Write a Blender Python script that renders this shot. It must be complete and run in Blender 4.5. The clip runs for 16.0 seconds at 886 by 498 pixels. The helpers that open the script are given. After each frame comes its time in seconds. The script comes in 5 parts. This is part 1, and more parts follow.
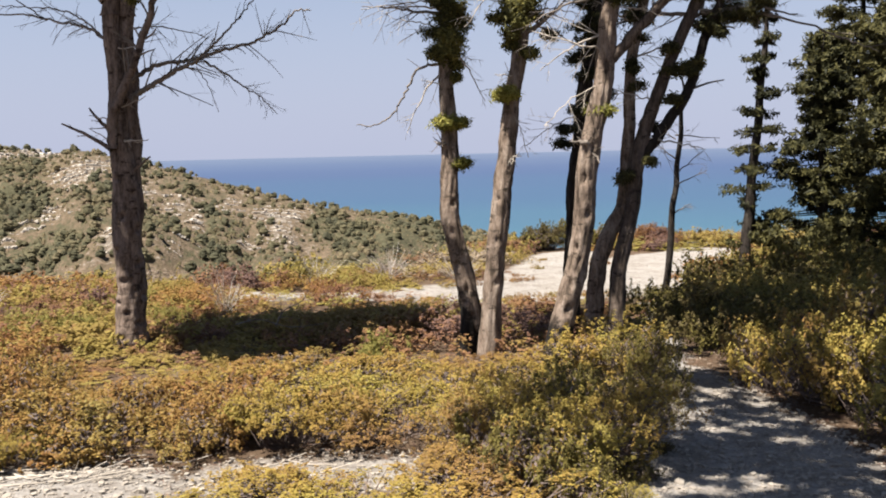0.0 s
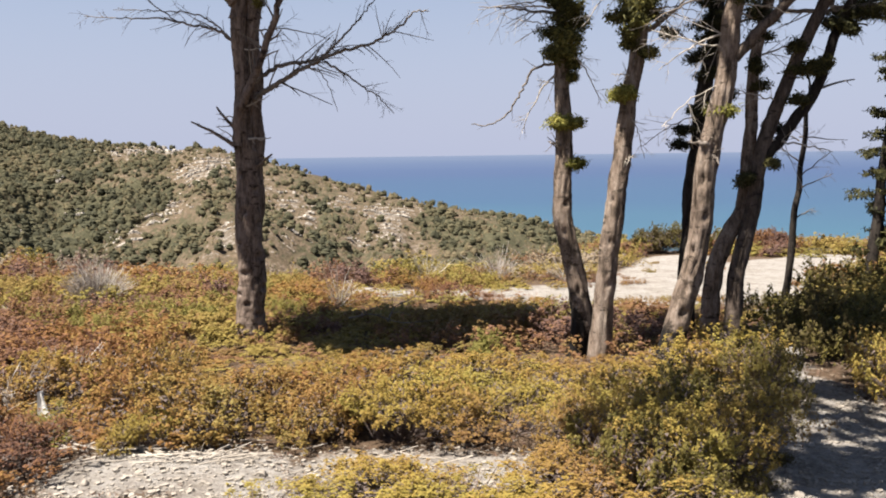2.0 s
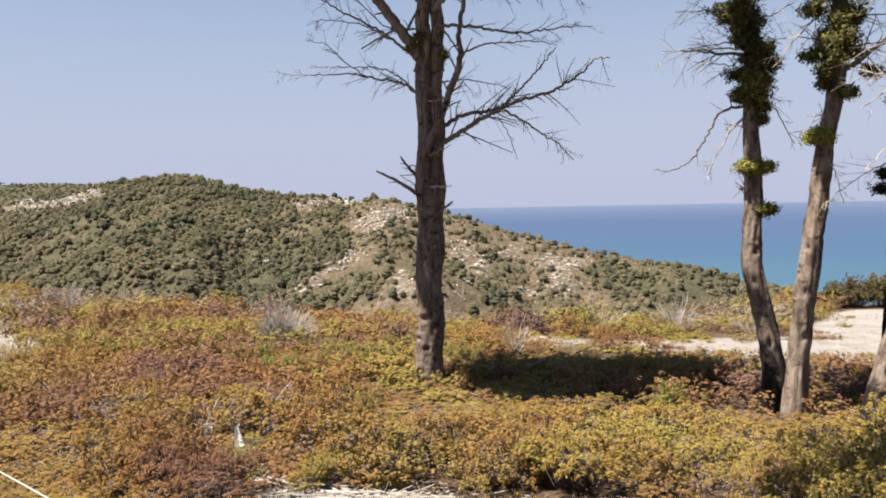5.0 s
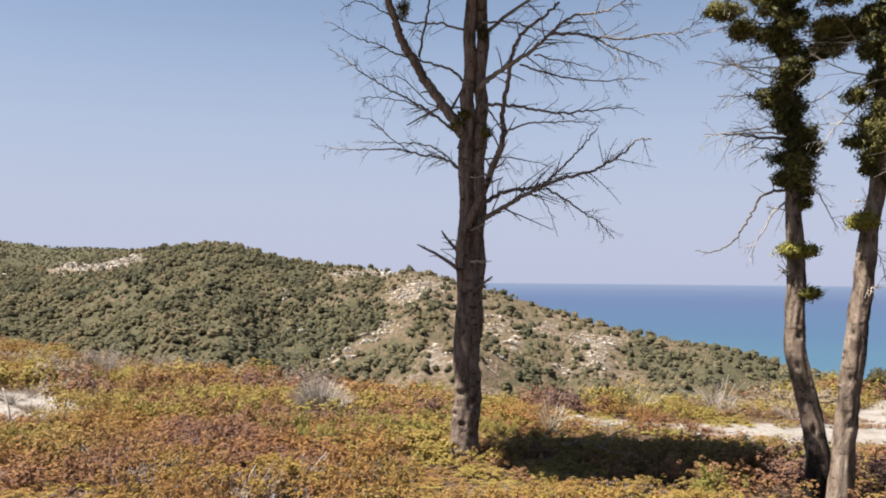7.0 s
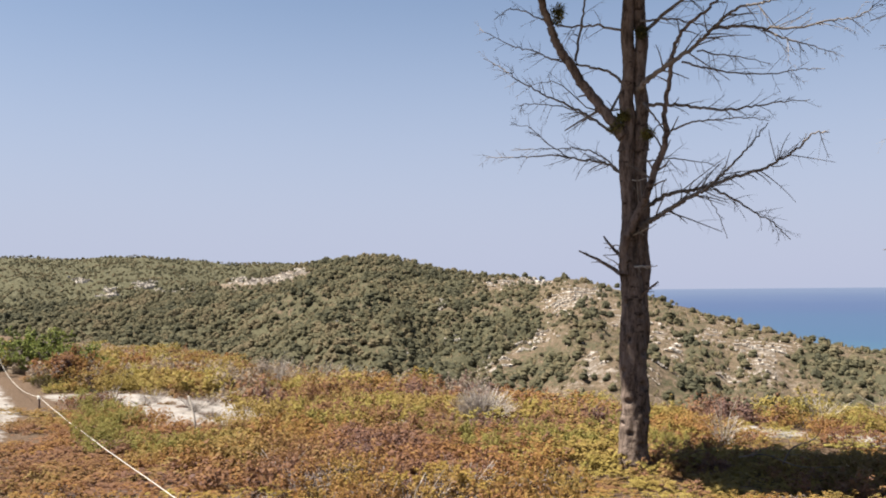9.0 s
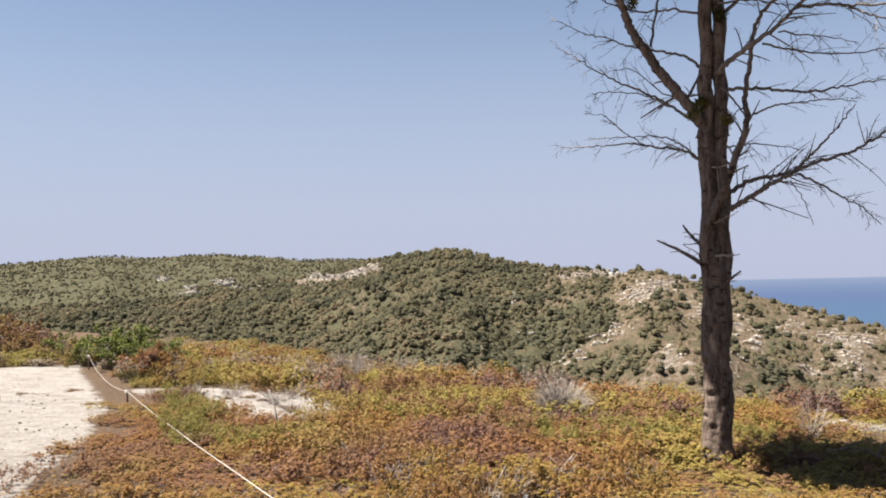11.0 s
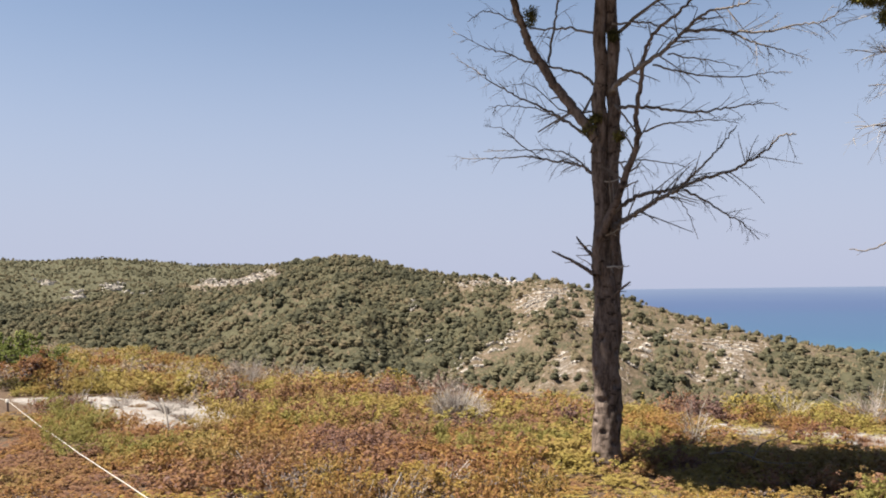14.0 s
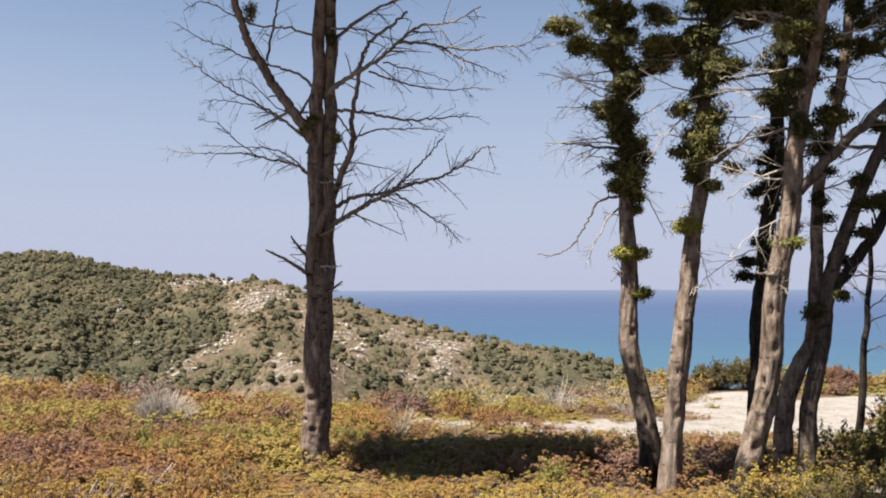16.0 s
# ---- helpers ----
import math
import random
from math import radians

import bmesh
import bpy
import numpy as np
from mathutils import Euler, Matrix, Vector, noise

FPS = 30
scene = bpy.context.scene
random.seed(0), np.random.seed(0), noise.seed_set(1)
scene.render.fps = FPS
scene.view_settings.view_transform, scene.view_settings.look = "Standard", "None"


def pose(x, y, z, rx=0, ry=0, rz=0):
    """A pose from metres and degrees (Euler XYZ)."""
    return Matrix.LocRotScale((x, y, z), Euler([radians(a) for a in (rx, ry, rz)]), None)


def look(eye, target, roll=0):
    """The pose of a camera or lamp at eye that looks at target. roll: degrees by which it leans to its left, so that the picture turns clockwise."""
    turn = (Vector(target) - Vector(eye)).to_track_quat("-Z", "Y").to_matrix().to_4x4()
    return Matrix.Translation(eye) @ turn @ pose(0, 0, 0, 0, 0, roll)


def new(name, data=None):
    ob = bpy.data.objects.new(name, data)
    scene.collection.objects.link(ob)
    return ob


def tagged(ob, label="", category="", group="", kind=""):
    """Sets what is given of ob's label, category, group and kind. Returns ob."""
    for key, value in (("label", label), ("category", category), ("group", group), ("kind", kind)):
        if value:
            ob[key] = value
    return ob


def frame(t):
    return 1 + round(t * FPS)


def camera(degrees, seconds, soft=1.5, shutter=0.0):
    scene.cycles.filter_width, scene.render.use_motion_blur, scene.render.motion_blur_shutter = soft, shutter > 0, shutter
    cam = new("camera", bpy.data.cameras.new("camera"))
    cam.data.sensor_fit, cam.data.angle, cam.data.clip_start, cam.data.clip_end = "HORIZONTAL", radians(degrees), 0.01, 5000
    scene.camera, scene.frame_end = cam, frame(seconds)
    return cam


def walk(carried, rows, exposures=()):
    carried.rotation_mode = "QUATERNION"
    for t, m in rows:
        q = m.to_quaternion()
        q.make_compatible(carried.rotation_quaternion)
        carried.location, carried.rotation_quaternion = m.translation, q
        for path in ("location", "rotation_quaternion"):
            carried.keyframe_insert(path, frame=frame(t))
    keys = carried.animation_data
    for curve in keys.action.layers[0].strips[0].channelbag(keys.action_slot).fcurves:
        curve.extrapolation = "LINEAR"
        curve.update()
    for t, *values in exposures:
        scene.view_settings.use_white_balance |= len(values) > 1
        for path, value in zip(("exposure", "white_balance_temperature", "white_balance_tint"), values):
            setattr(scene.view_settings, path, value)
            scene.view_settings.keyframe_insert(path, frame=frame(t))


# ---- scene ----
cam = camera(53.7, 16.0, soft=1.9)
PATH = [
    (0, (-0.137, 0.007, 1.39), (-0.264, 1.99, 1.163), -1.3),
    (0.5, (-0.15, 0.005, 1.393), (-0.331, 1.983, 1.159), -1.3),
    (1, (-0.163, 0.023, 1.386), (-0.404, 1.995, 1.16), -1.2),
    (1.5, (-0.177, 0.012, 1.384), (-0.484, 1.974, 1.153), -1.0),
    (2, (-0.175, -0.035, 1.388), (-0.544, 1.918, 1.165), -0.8),
    (2.5, (-0.192, -0.044, 1.386), (-0.618, 1.897, 1.164), -0.8),
    (3, (-0.211, -0.038, 1.384), (-0.699, 1.892, 1.184), -1.2),
    (3.5, (-0.238, -0.002, 1.369), (-0.817, 1.906, 1.208), -1.3),
    (4, (-0.258, 0.009, 1.362), (-0.892, 1.9, 1.224), -1.0),
    (4.5, (-0.243, -0.029, 1.366), (-0.917, 1.851, 1.245), -0.9),
    (5, (-0.254, -0.047, 1.362), (-0.995, 1.808, 1.258), -1.1),
    (7.5, (-0.287, -0.12, 1.369), (-1.14, 1.686, 1.459), 0.8),
    (8, (-0.313, -0.115, 1.365), (-1.247, 1.651, 1.46), 0.6),
    (8.5, (-0.332, -0.107, 1.362), (-1.365, 1.603, 1.456), 0.1),
    (9, (-0.358, -0.111, 1.36), (-1.478, 1.544, 1.445), -0.6),
    (11.5, (-0.412, -0.106, 1.345), (-1.683, 1.436, 1.422), -1.3),
    (12, (-0.419, -0.126, 1.343), (-1.708, 1.402, 1.423), -1.3),
    (12.5, (-0.419, -0.142, 1.346), (-1.686, 1.404, 1.42), -1.1),
    (13, (-0.414, -0.141, 1.344), (-1.625, 1.449, 1.409), -0.8),
    (13.5, (-0.385, -0.156, 1.356), (-1.53, 1.481, 1.435), -0.7),
    (14, (-0.361, -0.166, 1.358), (-1.426, 1.525, 1.444), -0.8),
    (14.5, (-0.336, -0.17, 1.354), (-1.294, 1.584, 1.437), -1.0),
    (15, (-0.313, -0.18, 1.349), (-1.148, 1.636, 1.428), -0.9),
    (15.5, (-0.312, -0.21, 1.34), (-0.967, 1.678, 1.43), -1.0),
    (16, (-0.282, -0.206, 1.337), (-0.765, 1.733, 1.42), -0.2),
]
walk(cam, [(t, look(eye, target, roll)) for t, eye, target, roll in PATH], [(0.0, 1.75), (16.0, 1.75)])

# ---- world, sun ----
SUN_EL, SUN_AZ = 63.0, 229.0        # degrees; azimuth clockwise from +y
sun_dir = Vector((math.sin(radians(SUN_AZ)) * math.cos(radians(SUN_EL)), math.cos(radians(SUN_AZ)) * math.cos(radians(SUN_EL)), math.sin(radians(SUN_EL))))
world = bpy.data.worlds.new("world")
scene.world = world
world.use_nodes = True
wn = world.node_tree.nodes
sky = wn.new("ShaderNodeTexSky")
sky.sky_type, sky.sun_disc = "NISHITA", False
sky.sun_elevation, sky.sun_rotation = radians(SUN_EL), radians(SUN_AZ)
sky.altitude, sky.air_density, sky.dust_density, sky.ozone_density = 50.0, 1.0, 0.6, 1.5
# summer sea haze: the sky pales to a milky lilac low over the horizon
wl = world.node_tree.links
sky_co = wn.new("ShaderNodeTexCoord")
sky_sep = wn.new("ShaderNodeSeparateXYZ")
wl.new(sky_co.outputs["Generated"], sky_sep.inputs[0])
haze = wn.new("ShaderNodeValToRGB")
haze.color_ramp.interpolation = "EASE"
for k_, (p_, c_) in enumerate(((0.0, 0.95), (0.42, 0.06))):
    haze.color_ramp.elements[k_].position, haze.color_ramp.elements[k_].color = p_, (c_, c_, c_, 1)
wl.new(sky_sep.outputs[2], haze.inputs[0])
sky_mix = wn.new("ShaderNodeMix")
sky_mix.data_type = "RGBA"
sky_mix.inputs[7].default_value = (4.05, 4.4, 5.8, 1)
wl.new(haze.outputs[0], sky_mix.inputs[0])
wl.new(sky.outputs[0], sky_mix.inputs[6])
wl.new(sky_mix.outputs[2], wn["Background"].inputs[0])
wn["Background"].inputs[1].default_value = 0.0373
sun = new("sun", bpy.data.lights.new("sun", "SUN"))
sun.data.energy, sun.data.angle, sun.data.color = 5.0, radians(0.53), (1.0, 0.94, 0.84)
sun.matrix_world = look(tuple(sun_dir * 60), (0, 0, 0))

# ---- materials ----


def nodes_of(name):
    m = bpy.data.materials.new(name)
    m.use_nodes = True
    return m, m.node_tree.nodes, m.node_tree.links, m.node_tree.nodes["Principled BSDF"]


def noise_node(n, l, scale, detail=4.0, rough=0.55, stretch=None, coord="world"):
    """A noise texture at real-world size."""
    if coord == "world":
        src = n.new("ShaderNodeNewGeometry").outputs["Position"]
    else:
        src = n.new("ShaderNodeTexCoord").outputs["Object"]
    if stretch:
        mp = n.new("ShaderNodeMapping")
        mp.inputs["Scale"].default_value = stretch
        l.new(src, mp.inputs["Vector"])
        src = mp.outputs[0]
    t = n.new("ShaderNodeTexNoise")
    t.inputs["Scale"].default_value, t.inputs["Detail"].default_value, t.inputs["Roughness"].default_value = scale, detail, rough
    l.new(src, t.inputs["Vector"])
    return t.outputs["Fac"]


def ramp_node(n, l, fac, stops):
    r = n.new("ShaderNodeValToRGB")
    e = r.color_ramp.elements
    while len(e) < len(stops):
        e.new(0.5)
    for k, (p, c) in enumerate(stops):
        e[k].position, e[k].color = p, (*c, 1)
    l.new(fac, r.inputs[0])
    return r.outputs[0]


def mix_node(n, l, a, b, fac, mode="MIX"):
    x = n.new("ShaderNodeMix")
    x.data_type, x.blend_type = "RGBA", mode
    for sock, v in ((x.inputs[0], fac), (x.inputs[6], a), (x.inputs[7], b)):
        if hasattr(v, "is_output"):
            l.new(v, sock)
        else:
            sock.default_value = v if not isinstance(v, tuple) else (*v, 1)
    return x.outputs[2]


def maths(n, l, op, a, b):
    x = n.new("ShaderNodeMath")
    x.operation = op
    for sock, v in ((x.inputs[0], a), (x.inputs[1], b)):
        if hasattr(v, "is_output"):
            l.new(v, sock)
        else:
            sock.default_value = v
    return x.outputs[0]


def bump_node(n, l, height, strength, dist, bsdf):
    b = n.new("ShaderNodeBump")
    b.inputs["Strength"].default_value, b.inputs["Distance"].default_value = strength, dist
    l.new(height, b.inputs["Height"])
    l.new(b.outputs[0], bsdf.inputs["Normal"])


def leaf_material(name, stops, patch=0.7, spread=0.45, translucent=0.25, rough=0.6):
    """Foliage: colours drift over the ground in patches and vary from leaf to leaf."""
    m, n, l, p = nodes_of(name)
    fac = noise_node(n, l, patch, 3.0, 0.6)
    fac = maths(n, l, "ADD", maths(n, l, "MULTIPLY", maths(n, l, "SUBTRACT", fac, 0.5), 1.5), 0.5)
    isl = n.new("ShaderNodeNewGeometry").outputs["Random Per Island"]
    f2 = maths(n, l, "ADD", fac, maths(n, l, "MULTIPLY", maths(n, l, "SUBTRACT", isl, 0.5), spread))
    f2 = maths(n, l, "ADD", f2, maths(n, l, "MULTIPLY", maths(n, l, "SUBTRACT", noise_node(n, l, patch * 9.0, 2.0, 0.5), 0.5), 0.24))
    col = ramp_node(n, l, f2, stops)
    val = maths(n, l, "ADD", 0.92, maths(n, l, "MULTIPLY", isl, 0.16))
    hsv = n.new("ShaderNodeHueSaturation")
    l.new(col, hsv.inputs["Color"])
    l.new(val, hsv.inputs["Value"])
    l.new(hsv.outputs[0], p.inputs["Base Color"])
    p.inputs["Roughness"].default_value = rough
    p.inputs["Specular IOR Level"].default_value = 0.10
    tr = n.new("ShaderNodeBsdfTranslucent")
    l.new(hsv.outputs[0], tr.inputs[0])
    mx = n.new("ShaderNodeMixShader")
    mx.inputs[0].default_value = translucent
    l.new(p.outputs[0], mx.inputs[1])
    l.new(tr.outputs[0], mx.inputs[2])
    l.new(mx.outputs[0], n["Material Output"].inputs[0])
    return m


def bark_material(name, dark, mid, light, charred=False):
    m, n, l, p = nodes_of(name)
    streak = noise_node(n, l, 15.0, 6.0, 0.68, (1, 1, 0.30))
    patch = noise_node(n, l, 2.2, 4.0, 0.6)
    fine = noise_node(n, l, 70.0, 4.0, 0.7, (1, 1, 0.4))
    col = ramp_node(n, l, streak, [(0.36, dark), (0.48, mid), (0.66, light)])
    col = mix_node(n, l, col, mid, maths(n, l, "MULTIPLY", patch, 0.4))
    crack = noise_node(n, l, 9.0, 5.0, 0.7, (0.8, 0.8, 1.6))
    col = mix_node(n, l, col, dark, ramp_node(n, l, crack, [(0.36, (0.9, 0.9, 0.9)), (0.44, (0, 0, 0))]))
    col = mix_node(n, l, col, ramp_node(n, l, fine, [(0.3, (0.55, 0.55, 0.55)), (0.7, (1.2, 1.2, 1.2))]), 0.8, "MULTIPLY")
    if charred:
        sep = n.new("ShaderNodeSeparateXYZ")
        l.new(n.new("ShaderNodeTexCoord").outputs["Object"], sep.inputs[0])
        burnt = maths(n, l, "SUBTRACT", maths(n, l, "ADD", sep.outputs[2], maths(n, l, "MULTIPLY", sep.outputs[0], 1.0)), maths(n, l, "ADD", maths(n, l, "MULTIPLY", noise_node(n, l, 5.0, 5.0, 0.7), 1.1), -0.12))
        col = mix_node(n, l, (0.012, 0.010, 0.009), col, ramp_node(n, l, burnt, [(0.0, (0, 0, 0)), (0.16, (1, 1, 1))]))
    l.new(col, p.inputs["Base Color"])
    p.inputs["Roughness"].default_value = 0.9
    p.inputs["Specular IOR Level"].default_value = 0.15
    bump_node(n, l, maths(n, l, "ADD", streak, maths(n, l, "MULTIPLY", fine, 0.5)), 0.9, 0.03, p)
    return m


def plain_material(name, a, b, scale=20.0, rough=0.8, bump=0.3):
    m, n, l, p = nodes_of(name)
    f = noise_node(n, l, scale, 5.0, 0.65)
    l.new(ramp_node(n, l, f, [(0.3, a), (0.7, b)]), p.inputs["Base Color"])
    p.inputs["Roughness"].default_value = rough
    bump_node(n, l, f, bump, 0.01, p)
    return m


M_HEATH = leaf_material("heath_leaves", [(0.26, (0.149, 0.084, 0.066)), (0.38, (0.205, 0.101, 0.049)), (0.47, (0.228, 0.122, 0.044)), (0.56, (0.235, 0.142, 0.045)), (0.66, (0.231, 0.162, 0.051)), (0.78, (0.205, 0.165, 0.056))], 0.55, 0.16, 0.34)
M_BROWSE = leaf_material("grey_brush_leaves", [(0.35, (0.184, 0.143, 0.112)), (0.55, (0.236, 0.191, 0.150)), (0.7, (0.251, 0.191, 0.120))], 0.8, 0.3, 0.30)
M_RUST = leaf_material("rusty_heath_leaves", [(0.28, (0.139, 0.086, 0.073)), (0.42, (0.183, 0.096, 0.057)), (0.52, (0.201, 0.110, 0.052)), (0.66, (0.213, 0.147, 0.054))], 0.6, 0.2, 0.34)
M_OLIVE = leaf_material("olive_heath_leaves", [(0.28, (0.221, 0.129, 0.058)), (0.42, (0.263, 0.169, 0.049)), (0.54, (0.274, 0.199, 0.052)), (0.66, (0.253, 0.205, 0.054))], 0.7, 0.16, 0.34)
M_LIME = leaf_material("yellow_green_heath_leaves", [(0.30, (0.239, 0.164, 0.058)), (0.50, (0.251, 0.191, 0.055)), (0.70, (0.228, 0.195, 0.058))], 0.7, 0.16, 0.34)
# olive leaves with tree shade put into the colour; also on evergreen bushes
M_GREEN = leaf_material("shaded_and_olive_leaves", [(0.35, (0.079, 0.061, 0.026)), (0.52, (0.128, 0.109, 0.032)), (0.7, (0.165, 0.129, 0.038))], 0.8, 0.25, 0.40)
M_GREY = leaf_material("dry_twig_grey", [(0.3, (0.195, 0.164, 0.145)), (0.7, (0.391, 0.354, 0.320))], 3.0, 0.8, 0.05, 0.9)
M_GRASS = leaf_material("grass_blades", [(0.3, (0.150, 0.139, 0.038)), (0.7, (0.210, 0.176, 0.053))], 3.0, 0.6, 0.3)
M_MASTIC = leaf_material("mastic_leaves", [(0.3, (0.076, 0.095, 0.022)), (0.7, (0.146, 0.160, 0.037))], 1.5, 0.6)
M_CYPRESS = leaf_material("conifer_foliage", [(0.3, (0.038, 0.038, 0.014)), (0.5, (0.078, 0.074, 0.025)), (0.70, (0.157, 0.140, 0.042))], 1.3, 0.5, 0.22)
# yellower, brighter copy of the conifer foliage, with sunlight put into its colour
M_TUFT = leaf_material("sunlit_tuft", [(0.3, (0.112, 0.112, 0.027)), (0.5, (0.193, 0.182, 0.044)), (0.7, (0.263, 0.238, 0.064))], 2.0, 0.5, 0.35)
M_PINE = leaf_material("dark_conifer_foliage", [(0.3, (0.026, 0.026, 0.013)), (0.55, (0.051, 0.050, 0.020)), (0.75, (0.104, 0.090, 0.032))], 0.9, 0.5, 0.18)
M_FIR = leaf_material("fir_foliage", [(0.3, (0.022, 0.023, 0.011)), (0.5, (0.044, 0.042, 0.017)), (0.72, (0.086, 0.078, 0.030))], 0.8, 0.5, 0.22)
M_WOODS = leaf_material("hill_woods", [(0.3, (0.082, 0.080, 0.052)), (0.45, (0.104, 0.097, 0.059)), (0.6, (0.134, 0.117, 0.070)), (0.75, (0.170, 0.137, 0.085))], 0.035, 0.34, 0.40, 0.9)
M_BRUSH = leaf_material("hill_brush", [(0.3, (0.107, 0.094, 0.052)), (0.55, (0.159, 0.129, 0.074)), (0.75, (0.202, 0.157, 0.098))], 0.06, 0.5, 0.3, 0.9)
M_LITTER = leaf_material("dry_litter", [(0.3, (0.075, 0.041, 0.030)), (0.55, (0.150, 0.098, 0.071)), (0.75, (0.225, 0.188, 0.150))], 3.0, 0.9, 0.1, 0.9)
M_BARK = bark_material("grey_bark", (0.030, 0.021, 0.016), (0.146, 0.108, 0.087), (0.268, 0.206, 0.172))
M_BARK_BROWN = bark_material("brown_bark", (0.022, 0.017, 0.014), (0.095, 0.072, 0.058), (0.185, 0.145, 0.120))
M_BARK_PALE = bark_material("pale_bark", (0.041, 0.031, 0.023), (0.180, 0.134, 0.104), (0.323, 0.262, 0.217))
M_BARK_BURNT = bark_material("burnt_foot_bark", (0.041, 0.031, 0.023), (0.180, 0.134, 0.104), (0.323, 0.262, 0.217), True)
M_BARK_DARK = bark_material("dark_bark", (0.009, 0.008, 0.007), (0.027, 0.021, 0.018), (0.052, 0.045, 0.037))
M_TWIG = plain_material("dead_twig", (0.053, 0.041, 0.033), (0.203, 0.169, 0.143), 6.0, 0.9)
M_BONE = plain_material("bleached_wood", (0.225, 0.193, 0.160), (0.394, 0.346, 0.295), 14.0, 0.85)
M_STEM = plain_material("shrub_stem", (0.049, 0.035, 0.030), (0.128, 0.094, 0.081), 12.0, 0.9)
M_STONE = plain_material("limestone", (0.179, 0.153, 0.125), (0.278, 0.246, 0.212), 9.0, 0.9, 0.6)
M_CRAG = plain_material("hill_limestone", (0.24, 0.207, 0.174), (0.48, 0.432, 0.376), 0.8, 0.9, 0.6)
M_ROPE = plain_material("white_rope", (0.255, 0.232, 0.203), (0.450, 0.420, 0.375), 60.0, 0.85)
M_POST = plain_material("rusty_post", (0.075, 0.045, 0.034), (0.143, 0.090, 0.068), 25.0, 0.85)
M_CLOTH = plain_material("grey_netting", (0.378, 0.357, 0.336), (0.525, 0.504, 0.483), 90.0, 0.8)

# ground: limestone grit where it is bare, leaf litter under scrub, rock and thin soil on the hills
M_GROUND, n, l, p = nodes_of("ground")
at = n.new("ShaderNodeAttribute")
at.attribute_name = "cover"
sep = n.new("ShaderNodeSeparateColor")
l.new(at.outputs["Color"], sep.inputs[0])
grit = noise_node(n, l, 26.0, 7.0, 0.75)
grit2 = noise_node(n, l, 2.6, 5.0, 0.6)
white = ramp_node(n, l, grit, [(0.28, (0.150, 0.127, 0.109)), (0.46, (0.249, 0.229, 0.211)), (0.66, (0.334, 0.314, 0.292))])
white = mix_node(n, l, white, ramp_node(n, l, grit2, [(0.36, (0.76, 0.72, 0.68)), (0.55, (1.0, 1.0, 1.0))]), 0.85, "MULTIPLY")
white = mix_node(n, l, white, ramp_node(n, l, noise_node(n, l, 9.0, 5.0, 0.7), [(0.34, (0.72, 0.68, 0.65)), (0.50, (0.98, 0.97, 0.96)), (0.70, (1.06, 1.06, 1.06))]), 0.8, "MULTIPLY")
litter = ramp_node(n, l, grit, [(0.3, (0.045, 0.030, 0.021)), (0.6, (0.112, 0.075, 0.049)), (0.75, (0.210, 0.165, 0.128))])
edge = maths(n, l, "ADD", sep.outputs[0], maths(n, l, "MULTIPLY", maths(n, l, "SUBTRACT", noise_node(n, l, 5.0, 5.0, 0.7), 0.5), 0.9))
near = mix_node(n, l, litter, white, ramp_node(n, l, edge, [(0.40, (0, 0, 0)), (0.58, (1, 1, 1))]))
rock_n = noise_node(n, l, 0.42, 8.0, 0.78)
soil = ramp_node(n, l, noise_node(n, l, 0.9, 8.0, 0.75), [(0.34, (0.060, 0.047, 0.029)), (0.48, (0.108, 0.080, 0.053)), (0.64, (0.168, 0.122, 0.087))])
rock = ramp_node(n, l, rock_n, [(0.36, (0.075, 0.060, 0.045)), (0.52, (0.143, 0.116, 0.091)), (0.66, (0.300, 0.262, 0.225))])
rk = maths(n, l, "ADD", sep.outputs[2], maths(n, l, "MULTIPLY", maths(n, l, "SUBTRACT", rock_n, 0.5), 3.0))
scrubby = ramp_node(n, l, noise_node(n, l, 0.22, 6.0, 0.7), [(0.3, (0.045, 0.043, 0.025)), (0.7, (0.086, 0.079, 0.047))])
soil = mix_node(n, l, scrubby, soil, ramp_node(n, l, rk, [(-0.0, (0, 0, 0)), (0.30, (1, 1, 1))]))
hill = mix_node(n, l, soil, rock, ramp_node(n, l, rk, [(0.52, (0, 0, 0)), (0.72, (1, 1, 1))]))
l.new(mix_node(n, l, near, hill, sep.outputs[1]), p.inputs["Base Color"])
p.inputs["Roughness"].default_value = 0.95
p.inputs["Specular IOR Level"].default_value = 0.1
bump_node(n, l, maths(n, l, "ADD", grit, maths(n, l, "MULTIPLY", rock_n, maths(n, l, "MULTIPLY", sep.outputs[1], 40.0))), 0.8, 0.05, p)

# sea: turquoise over the shallows by the shore, deep blue further out; haze is painted into the last stop
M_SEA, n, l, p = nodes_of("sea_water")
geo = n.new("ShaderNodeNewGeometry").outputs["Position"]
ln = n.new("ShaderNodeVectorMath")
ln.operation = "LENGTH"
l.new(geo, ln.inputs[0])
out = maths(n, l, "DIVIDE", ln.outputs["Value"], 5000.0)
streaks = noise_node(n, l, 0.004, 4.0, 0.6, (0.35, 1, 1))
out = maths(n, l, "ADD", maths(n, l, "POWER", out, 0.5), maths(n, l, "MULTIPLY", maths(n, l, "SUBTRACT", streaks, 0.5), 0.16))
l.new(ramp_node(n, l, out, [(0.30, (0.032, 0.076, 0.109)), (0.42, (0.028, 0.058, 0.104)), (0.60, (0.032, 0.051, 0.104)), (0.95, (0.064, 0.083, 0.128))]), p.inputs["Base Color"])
p.inputs["Roughness"].default_value = 0.45
p.inputs["IOR"].default_value = 1.33
p.inputs["Specular IOR Level"].default_value = 0.35
